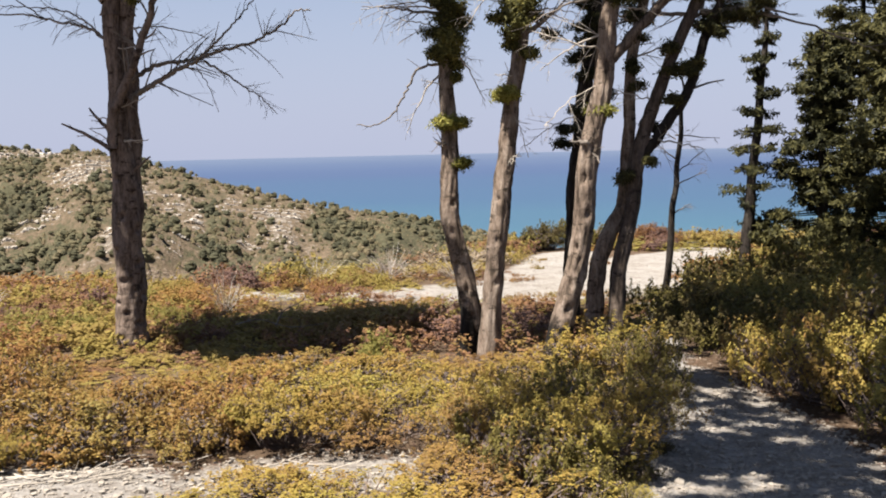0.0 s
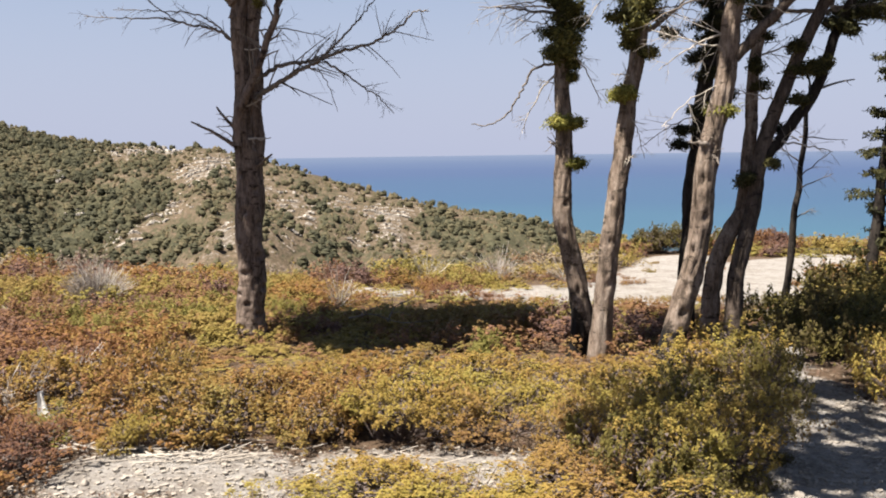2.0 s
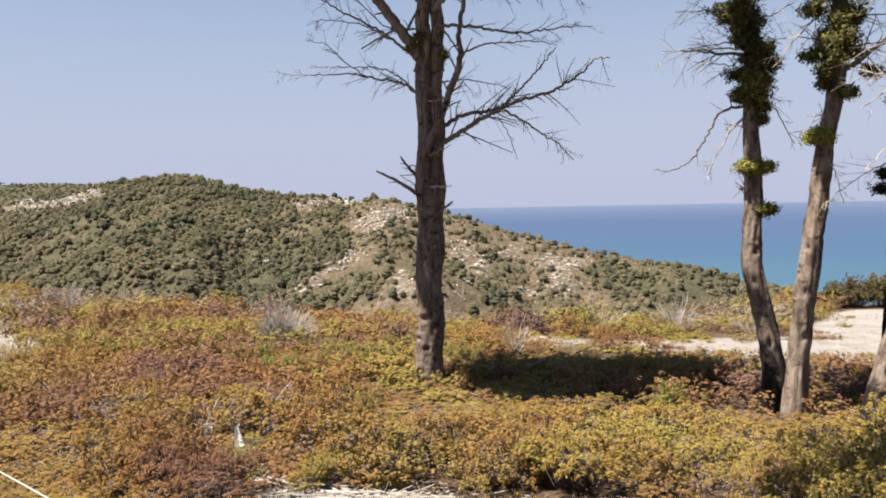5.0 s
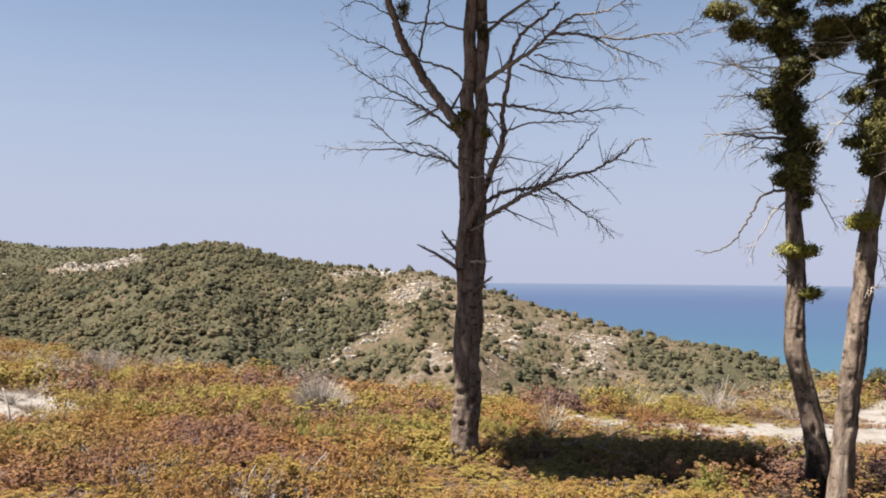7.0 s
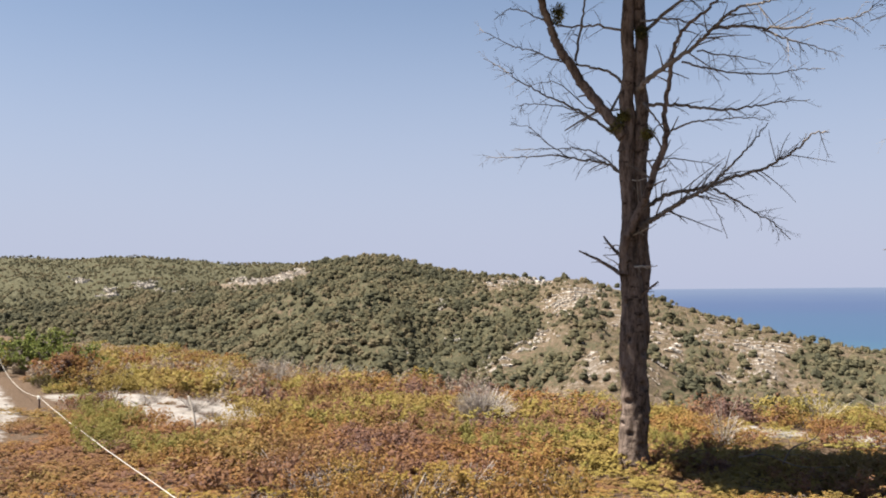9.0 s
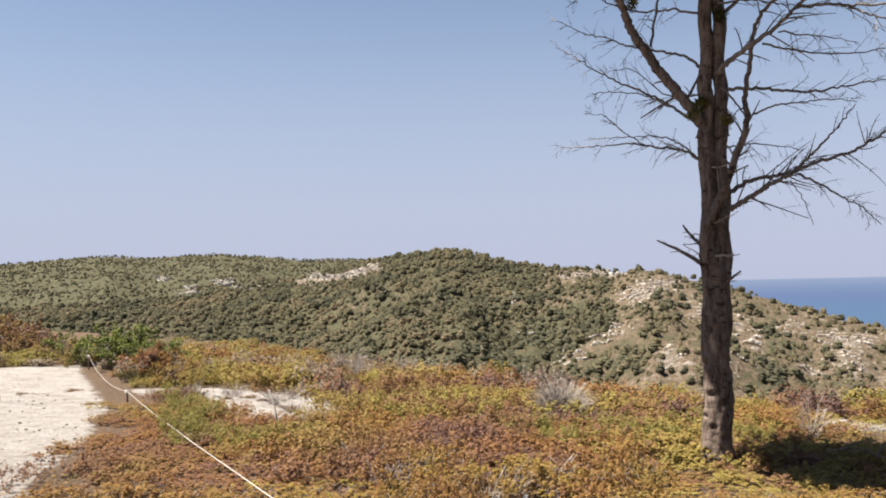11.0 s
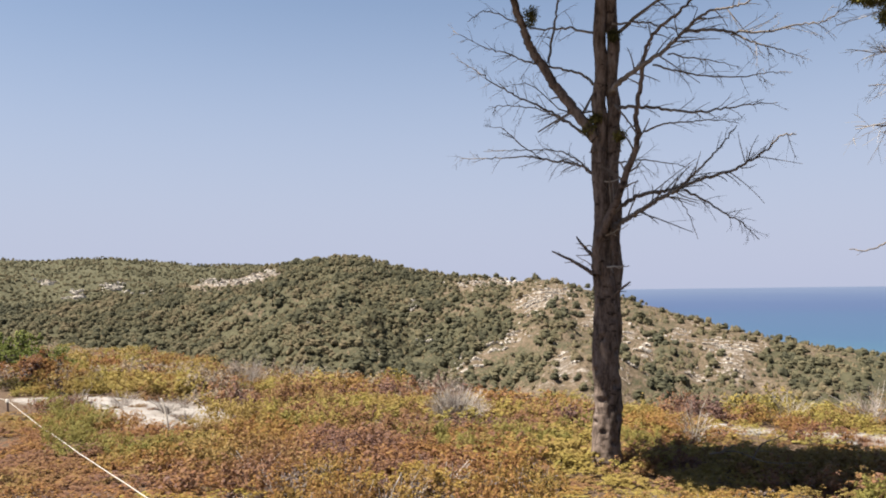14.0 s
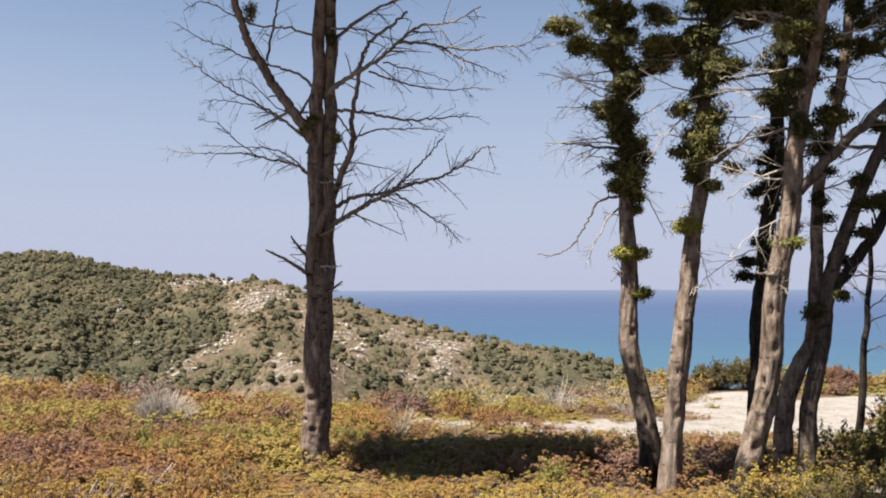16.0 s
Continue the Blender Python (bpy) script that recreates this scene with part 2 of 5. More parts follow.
bump_node(n, l, noise_node(n, l, 0.25, 4.0, 0.6, (0.5, 1, 1)), 0.35, 0.6, p)

# ---- mesh tools ----


class Geo:
    """Vertices and faces gathered from many pieces into one mesh."""

    def __init__(self):
        self.v, self.q, self.t, self.count = [], [], [], 0

    def add(self, v, quads=None, tris=None):
        v = np.asarray(v, float).reshape(-1, 3)
        if quads is not None and len(quads):
            self.q.append(np.asarray(quads, int).reshape(-1, 4) + self.count)
        if tris is not None and len(tris):
            self.t.append(np.asarray(tris, int).reshape(-1, 3) + self.count)
        self.v.append(v)
        self.count += len(v)

    def merge(self, other, m=None, s=1.0):
        v, q, t = other.arrays()
        if m is not None:
            m = np.array(m)
            v = v @ m[:3, :3].T + m[:3, 3]
        self.add(v, q, t)

    def arrays(self):
        cat = lambda some, k: np.concatenate(some) if some else np.zeros((0, k), int)
        return (np.concatenate(self.v) if self.v else np.zeros((0, 3))), cat(self.q, 4), cat(self.t, 3)

    def mesh(self, name, material, smooth=False):
        v, q, t = self.arrays()
        me = bpy.data.meshes.new(name)
        me.vertices.add(len(v))
        me.vertices.foreach_set("co", v.astype(np.float32).ravel())
        nl = 4 * len(q) + 3 * len(t)
        me.loops.add(nl)
        me.loops.foreach_set("vertex_index", np.r_[q.ravel(), t.ravel()].astype(np.int32))
        me.polygons.add(len(q) + len(t))
        starts = np.r_[4 * np.arange(len(q)), 4 * len(q) + 3 * np.arange(len(t))]
        me.polygons.foreach_set("loop_start", starts.astype(np.int32))
        me.polygons.foreach_set("use_smooth", np.full(len(q) + len(t), smooth))
        me.update(calc_edges=True)
        me.materials.append(material)
        return me


rng = np.random.default_rng(7)


def part(name, geo, material, parent, label="", smooth=False):
    """Links gathered geometry as one mesh under a thing or a part."""
    me = geo if isinstance(geo, bpy.types.Mesh) else geo.mesh(name, material, smooth)
    ob = new(name, me)
    ob.parent = parent
    if label:
        tagged(ob, label)
    return ob


def smooth_line(pts, per):
    """A Catmull-Rom line through the points."""
    p = np.asarray(pts, float)
    if len(p) < 3:
        s = np.linspace(0, 1, per + 1)[:, None]
        return p[0] * (1 - s) + p[-1] * s
    q = np.vstack([2 * p[0] - p[1], p, 2 * p[-1] - p[-2]])
    out_ = []
    for i in range(1, len(q) - 2):
        s = np.linspace(0, 1, per, endpoint=False)[:, None]
        a, b, c, d = q[i - 1], q[i], q[i + 1], q[i + 2]
        out_.append(0.5 * (2 * b + (c - a) * s + (2 * a - 5 * b + 4 * c - d) * s**2 + (3 * b - a - 3 * c + d) * s**3))
    return np.vstack(out_ + [p[-1:]])


def frames_along(line):
    d = np.gradient(line, axis=0)
    d /= np.linalg.norm(d, axis=1)[:, None] + 1e-9
    ref = np.where(np.abs(d[:, 2:3]) > 0.9, np.array([[0.0, 1.0, 0.0]]), np.array([[0.0, 0.0, 1.0]]))
    ref = np.tile(ref[len(ref) // 2], (len(d), 1))
    u = np.cross(d, ref)
    u /= np.linalg.norm(u, axis=1)[:, None] + 1e-9
    return d, u, np.cross(d, u)


def tube(geo, line, radii, sides=6, shape=None, cap=True):
    """A round or shaped tube along a line. shape(angle, s) scales the radius."""
    line = np.asarray(line, float)
    k = len(line)
    radii = np.interp(np.linspace(0, 1, k), np.linspace(0, 1, len(radii)), radii)
    _, u, w = frames_along(line)
    ang = np.linspace(0, 2 * np.pi, sides, endpoint=False)
    r = radii[:, None] * np.ones((1, sides))
    if shape is not None:
        r = r * shape(ang[None, :], np.linspace(0, 1, k)[:, None])
    v = line[:, None] + r[..., None] * (np.cos(ang)[None, :, None] * u[:, None] + np.sin(ang)[None, :, None] * w[:, None])
    i, j = np.meshgrid(np.arange(k - 1), np.arange(sides), indexing="ij")
    j2 = (j + 1) % sides
    quads = np.stack([i * sides + j, i * sides + j2, (i + 1) * sides + j2, (i + 1) * sides + j], -1).reshape(-1, 4)
    v = v.reshape(-1, 3)
    tris = None
    if cap:
        v = np.vstack([v, line[-1:]])
        base = (k - 1) * sides
        tris = [(base + a, base + (a + 1) % sides, k * sides) for a in range(sides)]
    geo.add(v, quads, tris)


def leaves(geo, centres, out_dirs, length, width, up=0.35, loose=0.9, three=False):
    """Small kite-shaped leaves at the centres, facing roughly outward."""
    k = len(centres)
    nrm = out_dirs + rng.normal(0, loose, (k, 3)) + np.array([0, 0, up])
    nrm /= np.linalg.norm(nrm, axis=1)[:, None]
    a = np.cross(nrm, rng.normal(size=(k, 3)))
    a /= np.linalg.norm(a, axis=1)[:, None]
    b = np.cross(nrm, a)
    ln_ = (length * rng.uniform(0.6, 1.3, k))[:, None]
    wd = (width * rng.uniform(0.6, 1.3, k))[:, None]
    if three:
        v = np.stack([centres - a * ln_ * 0.6, centres + a * ln_ * 0.4 + b * wd * 0.6, centres + a * ln_ * 0.4 - b * wd * 0.6], 1)
        geo.add(v, None, np.arange(3 * k).reshape(-1, 3))
        return
    v = np.stack([centres - a * ln_ * 0.5, centres + b * wd * 0.5, centres + a * ln_ * 0.5, centres - b * wd * 0.5], 1)
    geo.add(v, np.arange(4 * k).reshape(-1, 4))


def fbm(x, y, scale, octaves=4, seed=0.0, gain=0.5):
    """Cheap smooth noise for arrays: sums of turned sines."""
    total, amp, norm_ = 0.0, 1.0, 0.0
    r = np.random.default_rng(int(seed * 10) + 3)
    f = 1.0 / scale
    for _ in range(octaves):
        s = 0.0
        for _ in range(5):
            th, ph = r.uniform(0, 2 * np.pi, 2)
            k = f * r.uniform(0.7, 1.4) * 2 * np.pi
            s = s + np.sin(k * (x * np.cos(th) + y * np.sin(th)) + ph + 0.8 * np.sin(0.7 * k * (x * np.sin(th) - y * np.cos(th)) + ph * 2))
        total, norm_ = total + amp * s / 3.2, norm_ + amp
        amp, f = amp * gain, f * 2.03
    return total / norm_


# ---- the lie of the land ----
SEA = -50.0
# ridges as bearing, rise in degrees as seen from the path, and distance
SPUR = [(-46, -1.5, 420), (-40, -0.4, 405), (-34, 0.0, 390), (-28, 0.15, 370), (-26.2, 0.52, 362), (-24.2, 0.12, 352), (-20.6, -0.78, 338), (-17, -2.03, 322), (-13.3, -3.09, 310), (-9.6, -3.78, 305), (-6, -4.35, 305), (-2.4, -5.2, 310), (0, -5.55, 315), (3.0, -6.1, 320), (6, -8.5, 330), (14, -12, 340)]
MAIN = [(-180, -2.5, 800), (-95, -2.0, 700), (-80, -1.6, 640), (-66, -1.1, 570), (-55, -0.6, 530), (-49, 0.25, 505), (-46, 0.9, 495), (-42.4, 1.66, 480), (-39.4, 2.02, 470), (-37.2, 1.95, 465), (-35, 1.27, 455), (-32.1, 0.76, 450), (-29.2, 0.58, 440), (-26.7, 0.2, 430), (-22, -1.6, 430), (-10, -6, 430), (0, -9, 430), (40, -12, 430)]
FAR = [(-180, 0.5, 1200), (-95, 1.2, 1100), (-66.1, 1.58, 1020), (-59.9, 2.04, 1000), (-56.9, 1.87, 990), (-53.5, 2.1, 980), (-47.8, 1.6, 960), (-44.6, 1.62, 950), (-40, 1.1, 950), (-30, -0.8, 950), (-20, -3.5, 950), (0, -5, 950), (40, -6, 950)]


def ridge(table, az, r, front, back):
    t_ = np.array(table, float)
    r0 = np.interp(az, t_[:, 0], t_[:, 2])
    z0 = 1.4 + r0 * np.tan(np.radians(np.interp(az, t_[:, 0], t_[:, 1])))
    return np.where(r < r0, z0 - front * (r0 - r), z0 - back * (r - r0)), np.abs(r - r0) / r0


def plateau(x, y):
    """The near ground, falling gently away from the path."""
    z = -0.08 - 0.052 * np.maximum(y, -6.0)
    return z + 0.05 * fbm(x, y, 4.0, 3, 1.0) * np.clip((np.hypot(x, y) - 1.0) / 3.0, 0, 1)


def brow(x):
    """Where the plateau breaks off, as y over x."""
    return np.interp(x, [-60, -30, -22, -14, -6, -3, 0, 2, 6, 12, 40], [34, 22, 16.5, 13.9, 13.4, 14.6, 22, 23, 24, 25, 28]) + 0.35 * np.sin(x * 0.6) + 0.3 * np.sin(x * 1.7 + 1)


def land(x, y):
    """Height of the ground, and how far it belongs to the hills."""
    x, y = np.asarray(x, float), np.asarray(y, float)
    az, r = np.degrees(np.arctan2(x, y)), np.hypot(x, y)
    over = y - brow(x)
    soft_ = np.where(over > 0, over**2 / (over + 6.0), 0.0)
    near_ = plateau(x, y) - 0.36 * soft_
    floor_ = np.interp(az, [-180, -8, 2, 8, 60, 90, 180], [-34, -34, -52, -60, -60, -40, -34])
    floor_ = np.where((r > 300) & (az > -36) & (az < 60), np.minimum(floor_, -34 - 0.25 * (r - 300)), floor_)
    floor_ = np.maximum(floor_ - np.clip((r - 1250.0) / 6.0, 0, 60), -75)
    near_ = np.maximum(near_, floor_)
    gully = fbm(x, y, 60.0, 4, 3.0) * 5.0 + fbm(az * 6, r * 0.15, 22.0, 3, 5.0) * 3.0
    h = near_
    for k, (table, front, back) in enumerate(((SPUR, 0.19, 0.4), (MAIN, 0.17, 0.5), (FAR, 0.14, 0.3))):
        z, off = ridge(table, az, r, front, back)
        z = z + (gully - 2.0) * np.clip(off * 5.0, 0.0, 1.0) + 0.7 * fbm(x, y, 14.0, 3, 8.0 + k) * np.clip(off * 8, 0.3, 1)
        d = np.maximum(z, h)
        h = d + 0.0
    far_ = np.clip((over - 3.0) / 10.0, 0.0, 1.0)
    return h, far_


# bare ground: paths, tracks and scoured patches as chains of (x, y, half width)
BARE = [
    [(-2.75, 3.85, 0.28), (-2.55, 4.1, 0.34), (-2.15, 4.2, 0.30), (-1.95, 3.75, 0.28)],
    [(-1.6, 4.35, 0.24), (-1.0, 4.52, 0.28), (-0.55, 4.5, 0.22)],
    [(1.9, 12.0, 0.12), (1.5, 9.0, 0.13), (1.28, 7.4, 0.16), (1.39, 6.5, 0.28), (1.38, 5.6, 0.44), (1.32, 4.9, 0.56), (1.2, 4.2, 0.68), (1.0, 3.0, 0.85), (0.6, 0.5, 1.2), (0, -3, 1.3)],
    [(-4.5, 13.1, 0.2), (-3.1, 12.95, 0.45), (-1.8, 12.75, 0.68), (-0.3, 12.8, 1.4), (1.0, 13.9, 1.8), (1.2, 17.0, 1.1), (1.5, 20.8, 0.8)],
    [(1.2, 13.6, 1.5), (2.2, 16.3, 1.2), (3.7, 18.9, 1.5), (5.2, 21.0, 1.3)],
    [(-4.3, 12.3, 0.3), (-3.3, 12.3, 0.35)],
    [(-8.3, 10.35, 0.30), (-7.2, 10.45, 0.34)],
    [(-10.6, 8.2, 0.5), (-9.9, 8.4, 0.6)],
    [(-14.9, 9.5, 0.7), (-12.7, 9.5, 1.1), (-10.7, 9.1, 1.05)],
]


def bareness(x, y):
    """Signed distance into bare ground, in metres: positive inside."""
    x, y = np.asarray(x, float), np.asarray(y, float)
    best = np.full(np.broadcast(x, y).shape, -9.0)
    for chain in BARE:
        for (ax, ay, ar), (bx, by, br) in zip(chain, chain[1:]):
            s = np.clip(((x - ax) * (bx - ax) + (y - ay) * (by - ay)) / ((bx - ax) ** 2 + (by - ay) ** 2), 0, 1)
            d = (ar + s * (br - ar)) - np.hypot(x - ax - s * (bx - ax), y - ay - s * (by - ay))
            best = np.maximum(best, d)
    # the gravel car track beside the rope
    ux, uy = -0.859, 0.512
    side = (x + 8.4) * uy - (y - 3.3) * ux
    verge = np.interp(x, [-21.0, -14.4, -12.3, -9.3, -8.0], [0.25, 0.88, 1.0, 0.75, 0.45])
    road_ = np.minimum(np.minimum(verge - side, x + 23.6), y + 30.0)
    return np.maximum(best, road_)


# one polar sheet of ground from the path to past the hills, finer where it is seen
az_list = np.radians(np.r_[np.arange(-180, -82, 4.0), np.arange(-82, 42, 0.45), np.arange(42, 180, 4.0)])
r_list = np.r_[0.0, 0.25 * 1.0205 ** np.arange(0, 432)]
A_, R_ = np.meshgrid(az_list, r_list, indexing="ij")
gx, gy = R_ * np.sin(A_), R_ * np.cos(A_)
gz, gfar = land(gx, gy)
na, nr = gx.shape
i, j = np.meshgrid(np.arange(na), np.arange(nr - 1), indexing="ij")
i2 = (i + 1) % na
ground_geo = Geo()
ground_geo.add(np.stack([gx, gy, gz], -1), np.stack([i * nr + j, i * nr + j + 1, i2 * nr + j + 1, i2 * nr + j], -1).reshape(-1, 4))
me = ground_geo.mesh("ground", M_GROUND, True)
bare_v = np.clip(bareness(gx, gy) * 1.6 + 0.5, 0, 1)
scoured = (gx > -16.2) & (gx < -9.2) & (gy > 8.0) & (gy < 10.6)
bare_v = np.where(scoured, bare_v * 0.85, bare_v)
g_az = np.degrees(A_)
rocky = np.interp(g_az, [-180, -66, -50, -40, -33, -29, -24, -14, -9, -3, 4], [-0.3, -0.3, -0.22, -0.14, 0.0, 0.18, 0.32, 0.34, 0.08, -0.05, 0.0]) - 0.2 * (R_ > 640) + 0.30 * fbm(gx, gy, 45.0, 3, 12.0)
g_el = np.degrees(np.arctan2(gz - 1.4, np.maximum(R_, 1.0)))
# bare scarps and wooded gullies on the hills: bearing, rise, half width, half height, strength
OUTCROPS = [(-25.0, -0.5, 0.9, 0.35, 0.5), (-26.2, -1.0, 0.9, 0.4, 0.55), (-27.0, -1.6, 0.8, 0.4, 0.45), (-27.7, -3.4, 0.6, 0.45, 0.5), (-29.2, -4.3, 0.7, 0.35, 0.65), (-30.4, -5.0, 0.7, 0.35, 0.6), (-31.3, -5.5, 0.8, 0.3, 0.4), (-31.0, 0.1, 1.3, 0.35, 0.35), (-28.6, 0.2, 1.6, 0.22, 0.5), (-15.0, -3.9, 1.1, 0.35, 0.5), (-13.4, -4.15, 1.0, 0.4, 0.7), (-14.3, -5.1, 0.7, 0.5, 0.4), (-20.6, -3.2, 0.8, 0.5, 0.35), (-19.4, -4.4, 0.5, 0.7, 0.35), (-20.5, -5.8, 0.6, 0.5, 0.35), (-17.3, -3.3, 0.6, 0.4, 0.35), (-24.6, -5.2, 0.6, 0.8, 0.45), (-22.6, -2.4, 0.7, 0.5, 0.35), (-16.2, -5.9, 0.7, 0.4, 0.3), (-33.8, -3.7, 0.5, 0.14, 0.35), (-36.5, -4.55, 0.6, 0.14, 0.35), (-34.4, -1.3, 0.35, 0.3, 0.35), (-41.0, -2.6, 0.4, 0.14, 0.3), (-47.2, 0.5, 0.4, 0.14, 0.9), (-46.3, 0.42, 0.4, 0.16, 0.9), (-45.3, 0.45, 0.4, 0.16, 0.9), (-44.3, 0.66, 0.4, 0.16, 0.9), (-43.4, 0.95, 0.4, 0.16, 0.9), (-52.9, 0.2, 0.55, 0.16, 0.75), (-55.0, -0.25, 0.4, 0.22, 0.7), (-56.6, 0.5, 0.4, 0.1, 0.6), (-51.0, -0.2, 1.3, 0.15, 0.4)]
GULLIES = [(-18.5, -3.6, 0.6, 0.8), (-18.4, -5.2, 0.7, 0.9), (-18.7, -6.5, 0.9, 0.5), (-27.0, -5.3, 1.0, 0.7), (-24.9, -3.0, 0.5, 0.6), (-28.4, -5.9, 1.2, 0.5), (-29.0, -2.4, 1.6, 0.7), (-22.3, -4.0, 0.5, 0.8), (-11.0, -4.6, 1.2, 0.5), (-7.5, -5.2, 1.6, 0.4), (-15.6, -5.6, 0.5, 0.5), (-33.0, -4.6, 2.0, 1.2)]
for o_az, o_el, o_w, o_h, o_k in OUTCROPS:
    rocky = rocky + o_k * np.exp(-((g_az - o_az) / o_w) ** 2 - ((g_el - o_el) / o_h) ** 2) * (R_ > 100)
for o_az, o_el, o_w, o_h in GULLIES:
    rocky = rocky - 0.35 * np.exp(-((g_az - o_az) / o_w) ** 2 - ((g_el - o_el) / o_h) ** 2) * (R_ > 100)
cliff_z = (np.abs(g_az + 45.5) < 2.9) & (np.abs(gz - (1.4 + R_ * np.tan(np.radians(np.interp(g_az, [-49, -46, -43], [0.15, 0.35, 0.95]))))) < 3.2) & (R_ > 400) & (R_ < 520)
rocky = np.where(cliff_z, 0.75 + 0.7 * fbm(gx, gy, 9.0, 2, 40.0), rocky)
col = np.stack([bare_v, gfar, np.clip(rocky, -1, 1.6), np.ones_like(gx)], -1)
attr = me.color_attributes.new("cover", "FLOAT_COLOR", "POINT")
attr.data.foreach_set("color", col.astype(np.float32).ravel())
tagged(new("ground", me), "rolling limestone ground with pale gritty paths and wooded hills", "ground", kind="structure")

sea_geo = Geo()
ring = np.radians(np.arange(0, 360, 3.0))
rr = np.array([150, 300, 600, 1200, 2400, 4900.0])
# the far sea is lifted a little, so that its edge dips as low below eye level as a true horizon does
lift = np.array([0, 0, 0, 1.5, 8.0, 22.0])
sv = np.stack([np.outer(rr, np.sin(ring)), np.outer(rr, np.cos(ring)), np.tile((SEA + lift)[:, None], (1, len(ring)))], -1)
i, j = np.meshgrid(np.arange(len(rr) - 1), np.arange(len(ring)), indexing="ij")
j2, w_ = (j + 1) % len(ring), len(ring)
sea_geo.add(sv, np.stack([i * w_ + j, (i + 1) * w_ + j, (i + 1) * w_ + j2, i * w_ + j2], -1).reshape(-1, 4))
tagged(new("sea", sea_geo.mesh("sea", M_SEA, True)), "calm open sea, turquoise inshore and deep blue beyond, hazed pale far out", "sea", kind="structure")

# ---- trees ----


def height(x, y):
    return float(land(x, y)[0])


def bark_shape(seed, ridges=9, depth=0.10, knots=(), twin=0.0):
    """Uneven, furrowed bark with knots: (s, angle, size) each."""
    def shape(a, s):
        f = 1 + depth * 0.5 * np.sin(ridges * a + 3 * np.sin(s * 9 + seed) + seed) + depth * 0.45 * np.sin((ridges * 2 + 1) * a + 5 * np.sin(s * 17 + 2 * seed))
        f = f + 0.03 * np.sin(3 * a + s * 11 + seed) + 0.012 * np.sin(s * 70 + 2 * np.sin(a * 2 + seed))
        f = f + twin * np.cos(2 * a + 0.4) * np.clip(s * 5 - 1.2, 0, 1)
        for ks, ka, size in knots:
            da = np.angle(np.exp(1j * (a - ka)))
            q = (da / (0.42 * size)) ** 2 + ((s - ks) / (0.011 * size)) ** 2
            f = f + 0.17 * np.exp(-q * 0.5) - 0.52 * np.exp(-q * 2.4)
        f = f + 0.075 * fbm(np.cos(a) * 1.0 + s * 11, np.sin(a) * 1.0 + s * 7, 0.55, 4, seed, 0.6)
        flare = 0.28 * np.exp(-s * 40) * (1 + 0.5 * np.sin(5 * a + seed))
        return f + flare
    return shape


def twigs_on(geo, line, r0, count, reach, level=1, droop=-0.1, spread=1.0, start=0.15, flat=0.5):
    """Side twigs that fork from a branch, with finer twigs on them."""
    d, _, _ = frames_along(line)
    for _ in range(count):
        f = rng.uniform(start, 1.0)
        k = min(int(f * (len(line) - 1)), len(line) - 2)
        side = np.cross(d[k], rng.normal(size=3))
        side /= np.linalg.norm(side) + 1e-9
        side[1] *= flat
        way = d[k] * rng.uniform(0.4, 1.1) + side * spread * rng.uniform(0.5, 1.1) + np.array([0, 0, droop])
        way /= np.linalg.norm(way)
        ln_ = reach * rng.uniform(0.35, 1.0) * (1.15 - 0.6 * f)
        bend = rng.normal(0, 0.16, 3)
        s = np.linspace(0, 1, 6)[:, None]
        tw = line[k] + way * ln_ * s + bend * ln_ * s**2 + np.array([0, 0, -0.06 * ln_]) * s**3 + np.cumsum(rng.normal(0, 0.008 * ln_, (6, 3)), 0) * s
        r = max(r0 * (1 - 0.6 * f) * 0.38, 0.0019)
        tube(geo, tw, [r, r * 0.4], 3, cap=False)
        if level:
            twigs_on(geo, tw, r, int(rng.integers(2, 5)), ln_ * 0.6, level - 1, droop * 1.5, spread, 0.25, flat)


def sprays(geo, centre, size, count, length=0.050, width=0.0115, flat=0.6):
    """A dense tuft: short leafy shoots that stand out from the middle."""
    centre, size = np.asarray(centre, float), np.asarray(size, float)
    count = int(count * 5.0) if length < 0.1 else count
    shoots = max(4, count // 9)
    way = rng.normal(size=(shoots, 3))
    way /= np.linalg.norm(way, axis=1)[:, None]
    way[:, 2] = way[:, 2] * flat + 0.12
    tip = rng.uniform(0.25, 1.0, shoots) ** 0.6 * 0.72
    knot = rng.normal(0, 0.30, (5, 3)) * np.array([1, 1, 0.7])
    centre = centre + (knot[rng.integers(0, 5, shoots)] * size)[:, None]
    f = rng.uniform(0.55, 1.05, (shoots, 9))
    c = centre + (way[:, None] * (tip[:, None] * f)[..., None]) * size + rng.normal(0, 0.020, (shoots, 9, 3))
    leaves(geo, c.reshape(-1, 3), np.repeat(way, 9, 0), length, width, 0.45, 0.6, True)


def trunk_part(parent, pts, radii, material, seed, knots=(), twin=0.0, depth=0.10, sides=30, name="trunk", label=""):
    g = Geo()
    line = smooth_line(pts, 24)
    line[:, :2] += 0.012 * np.sin(np.linspace(0, 26, len(line)) + seed)[:, None] * np.array([[1.0, 0.6]])
    tube(g, line, radii, sides, bark_shape(seed, 7 + int(seed) % 4, depth, knots, twin))
    return part(name, g, material, parent, label, True), line


def in_plane(pts, y, wobble=0.0):
    """(x, z) pairs set up at the depth y, with a slow drift towards and away."""
    drift = np.cumsum(rng.normal(0, wobble, len(pts)))
    return [(x * (1 + w / y), y + w, 1.37 + (z - 1.37) * (1 + w / y)) for (x, z), w in zip(pts, drift - drift[0])]


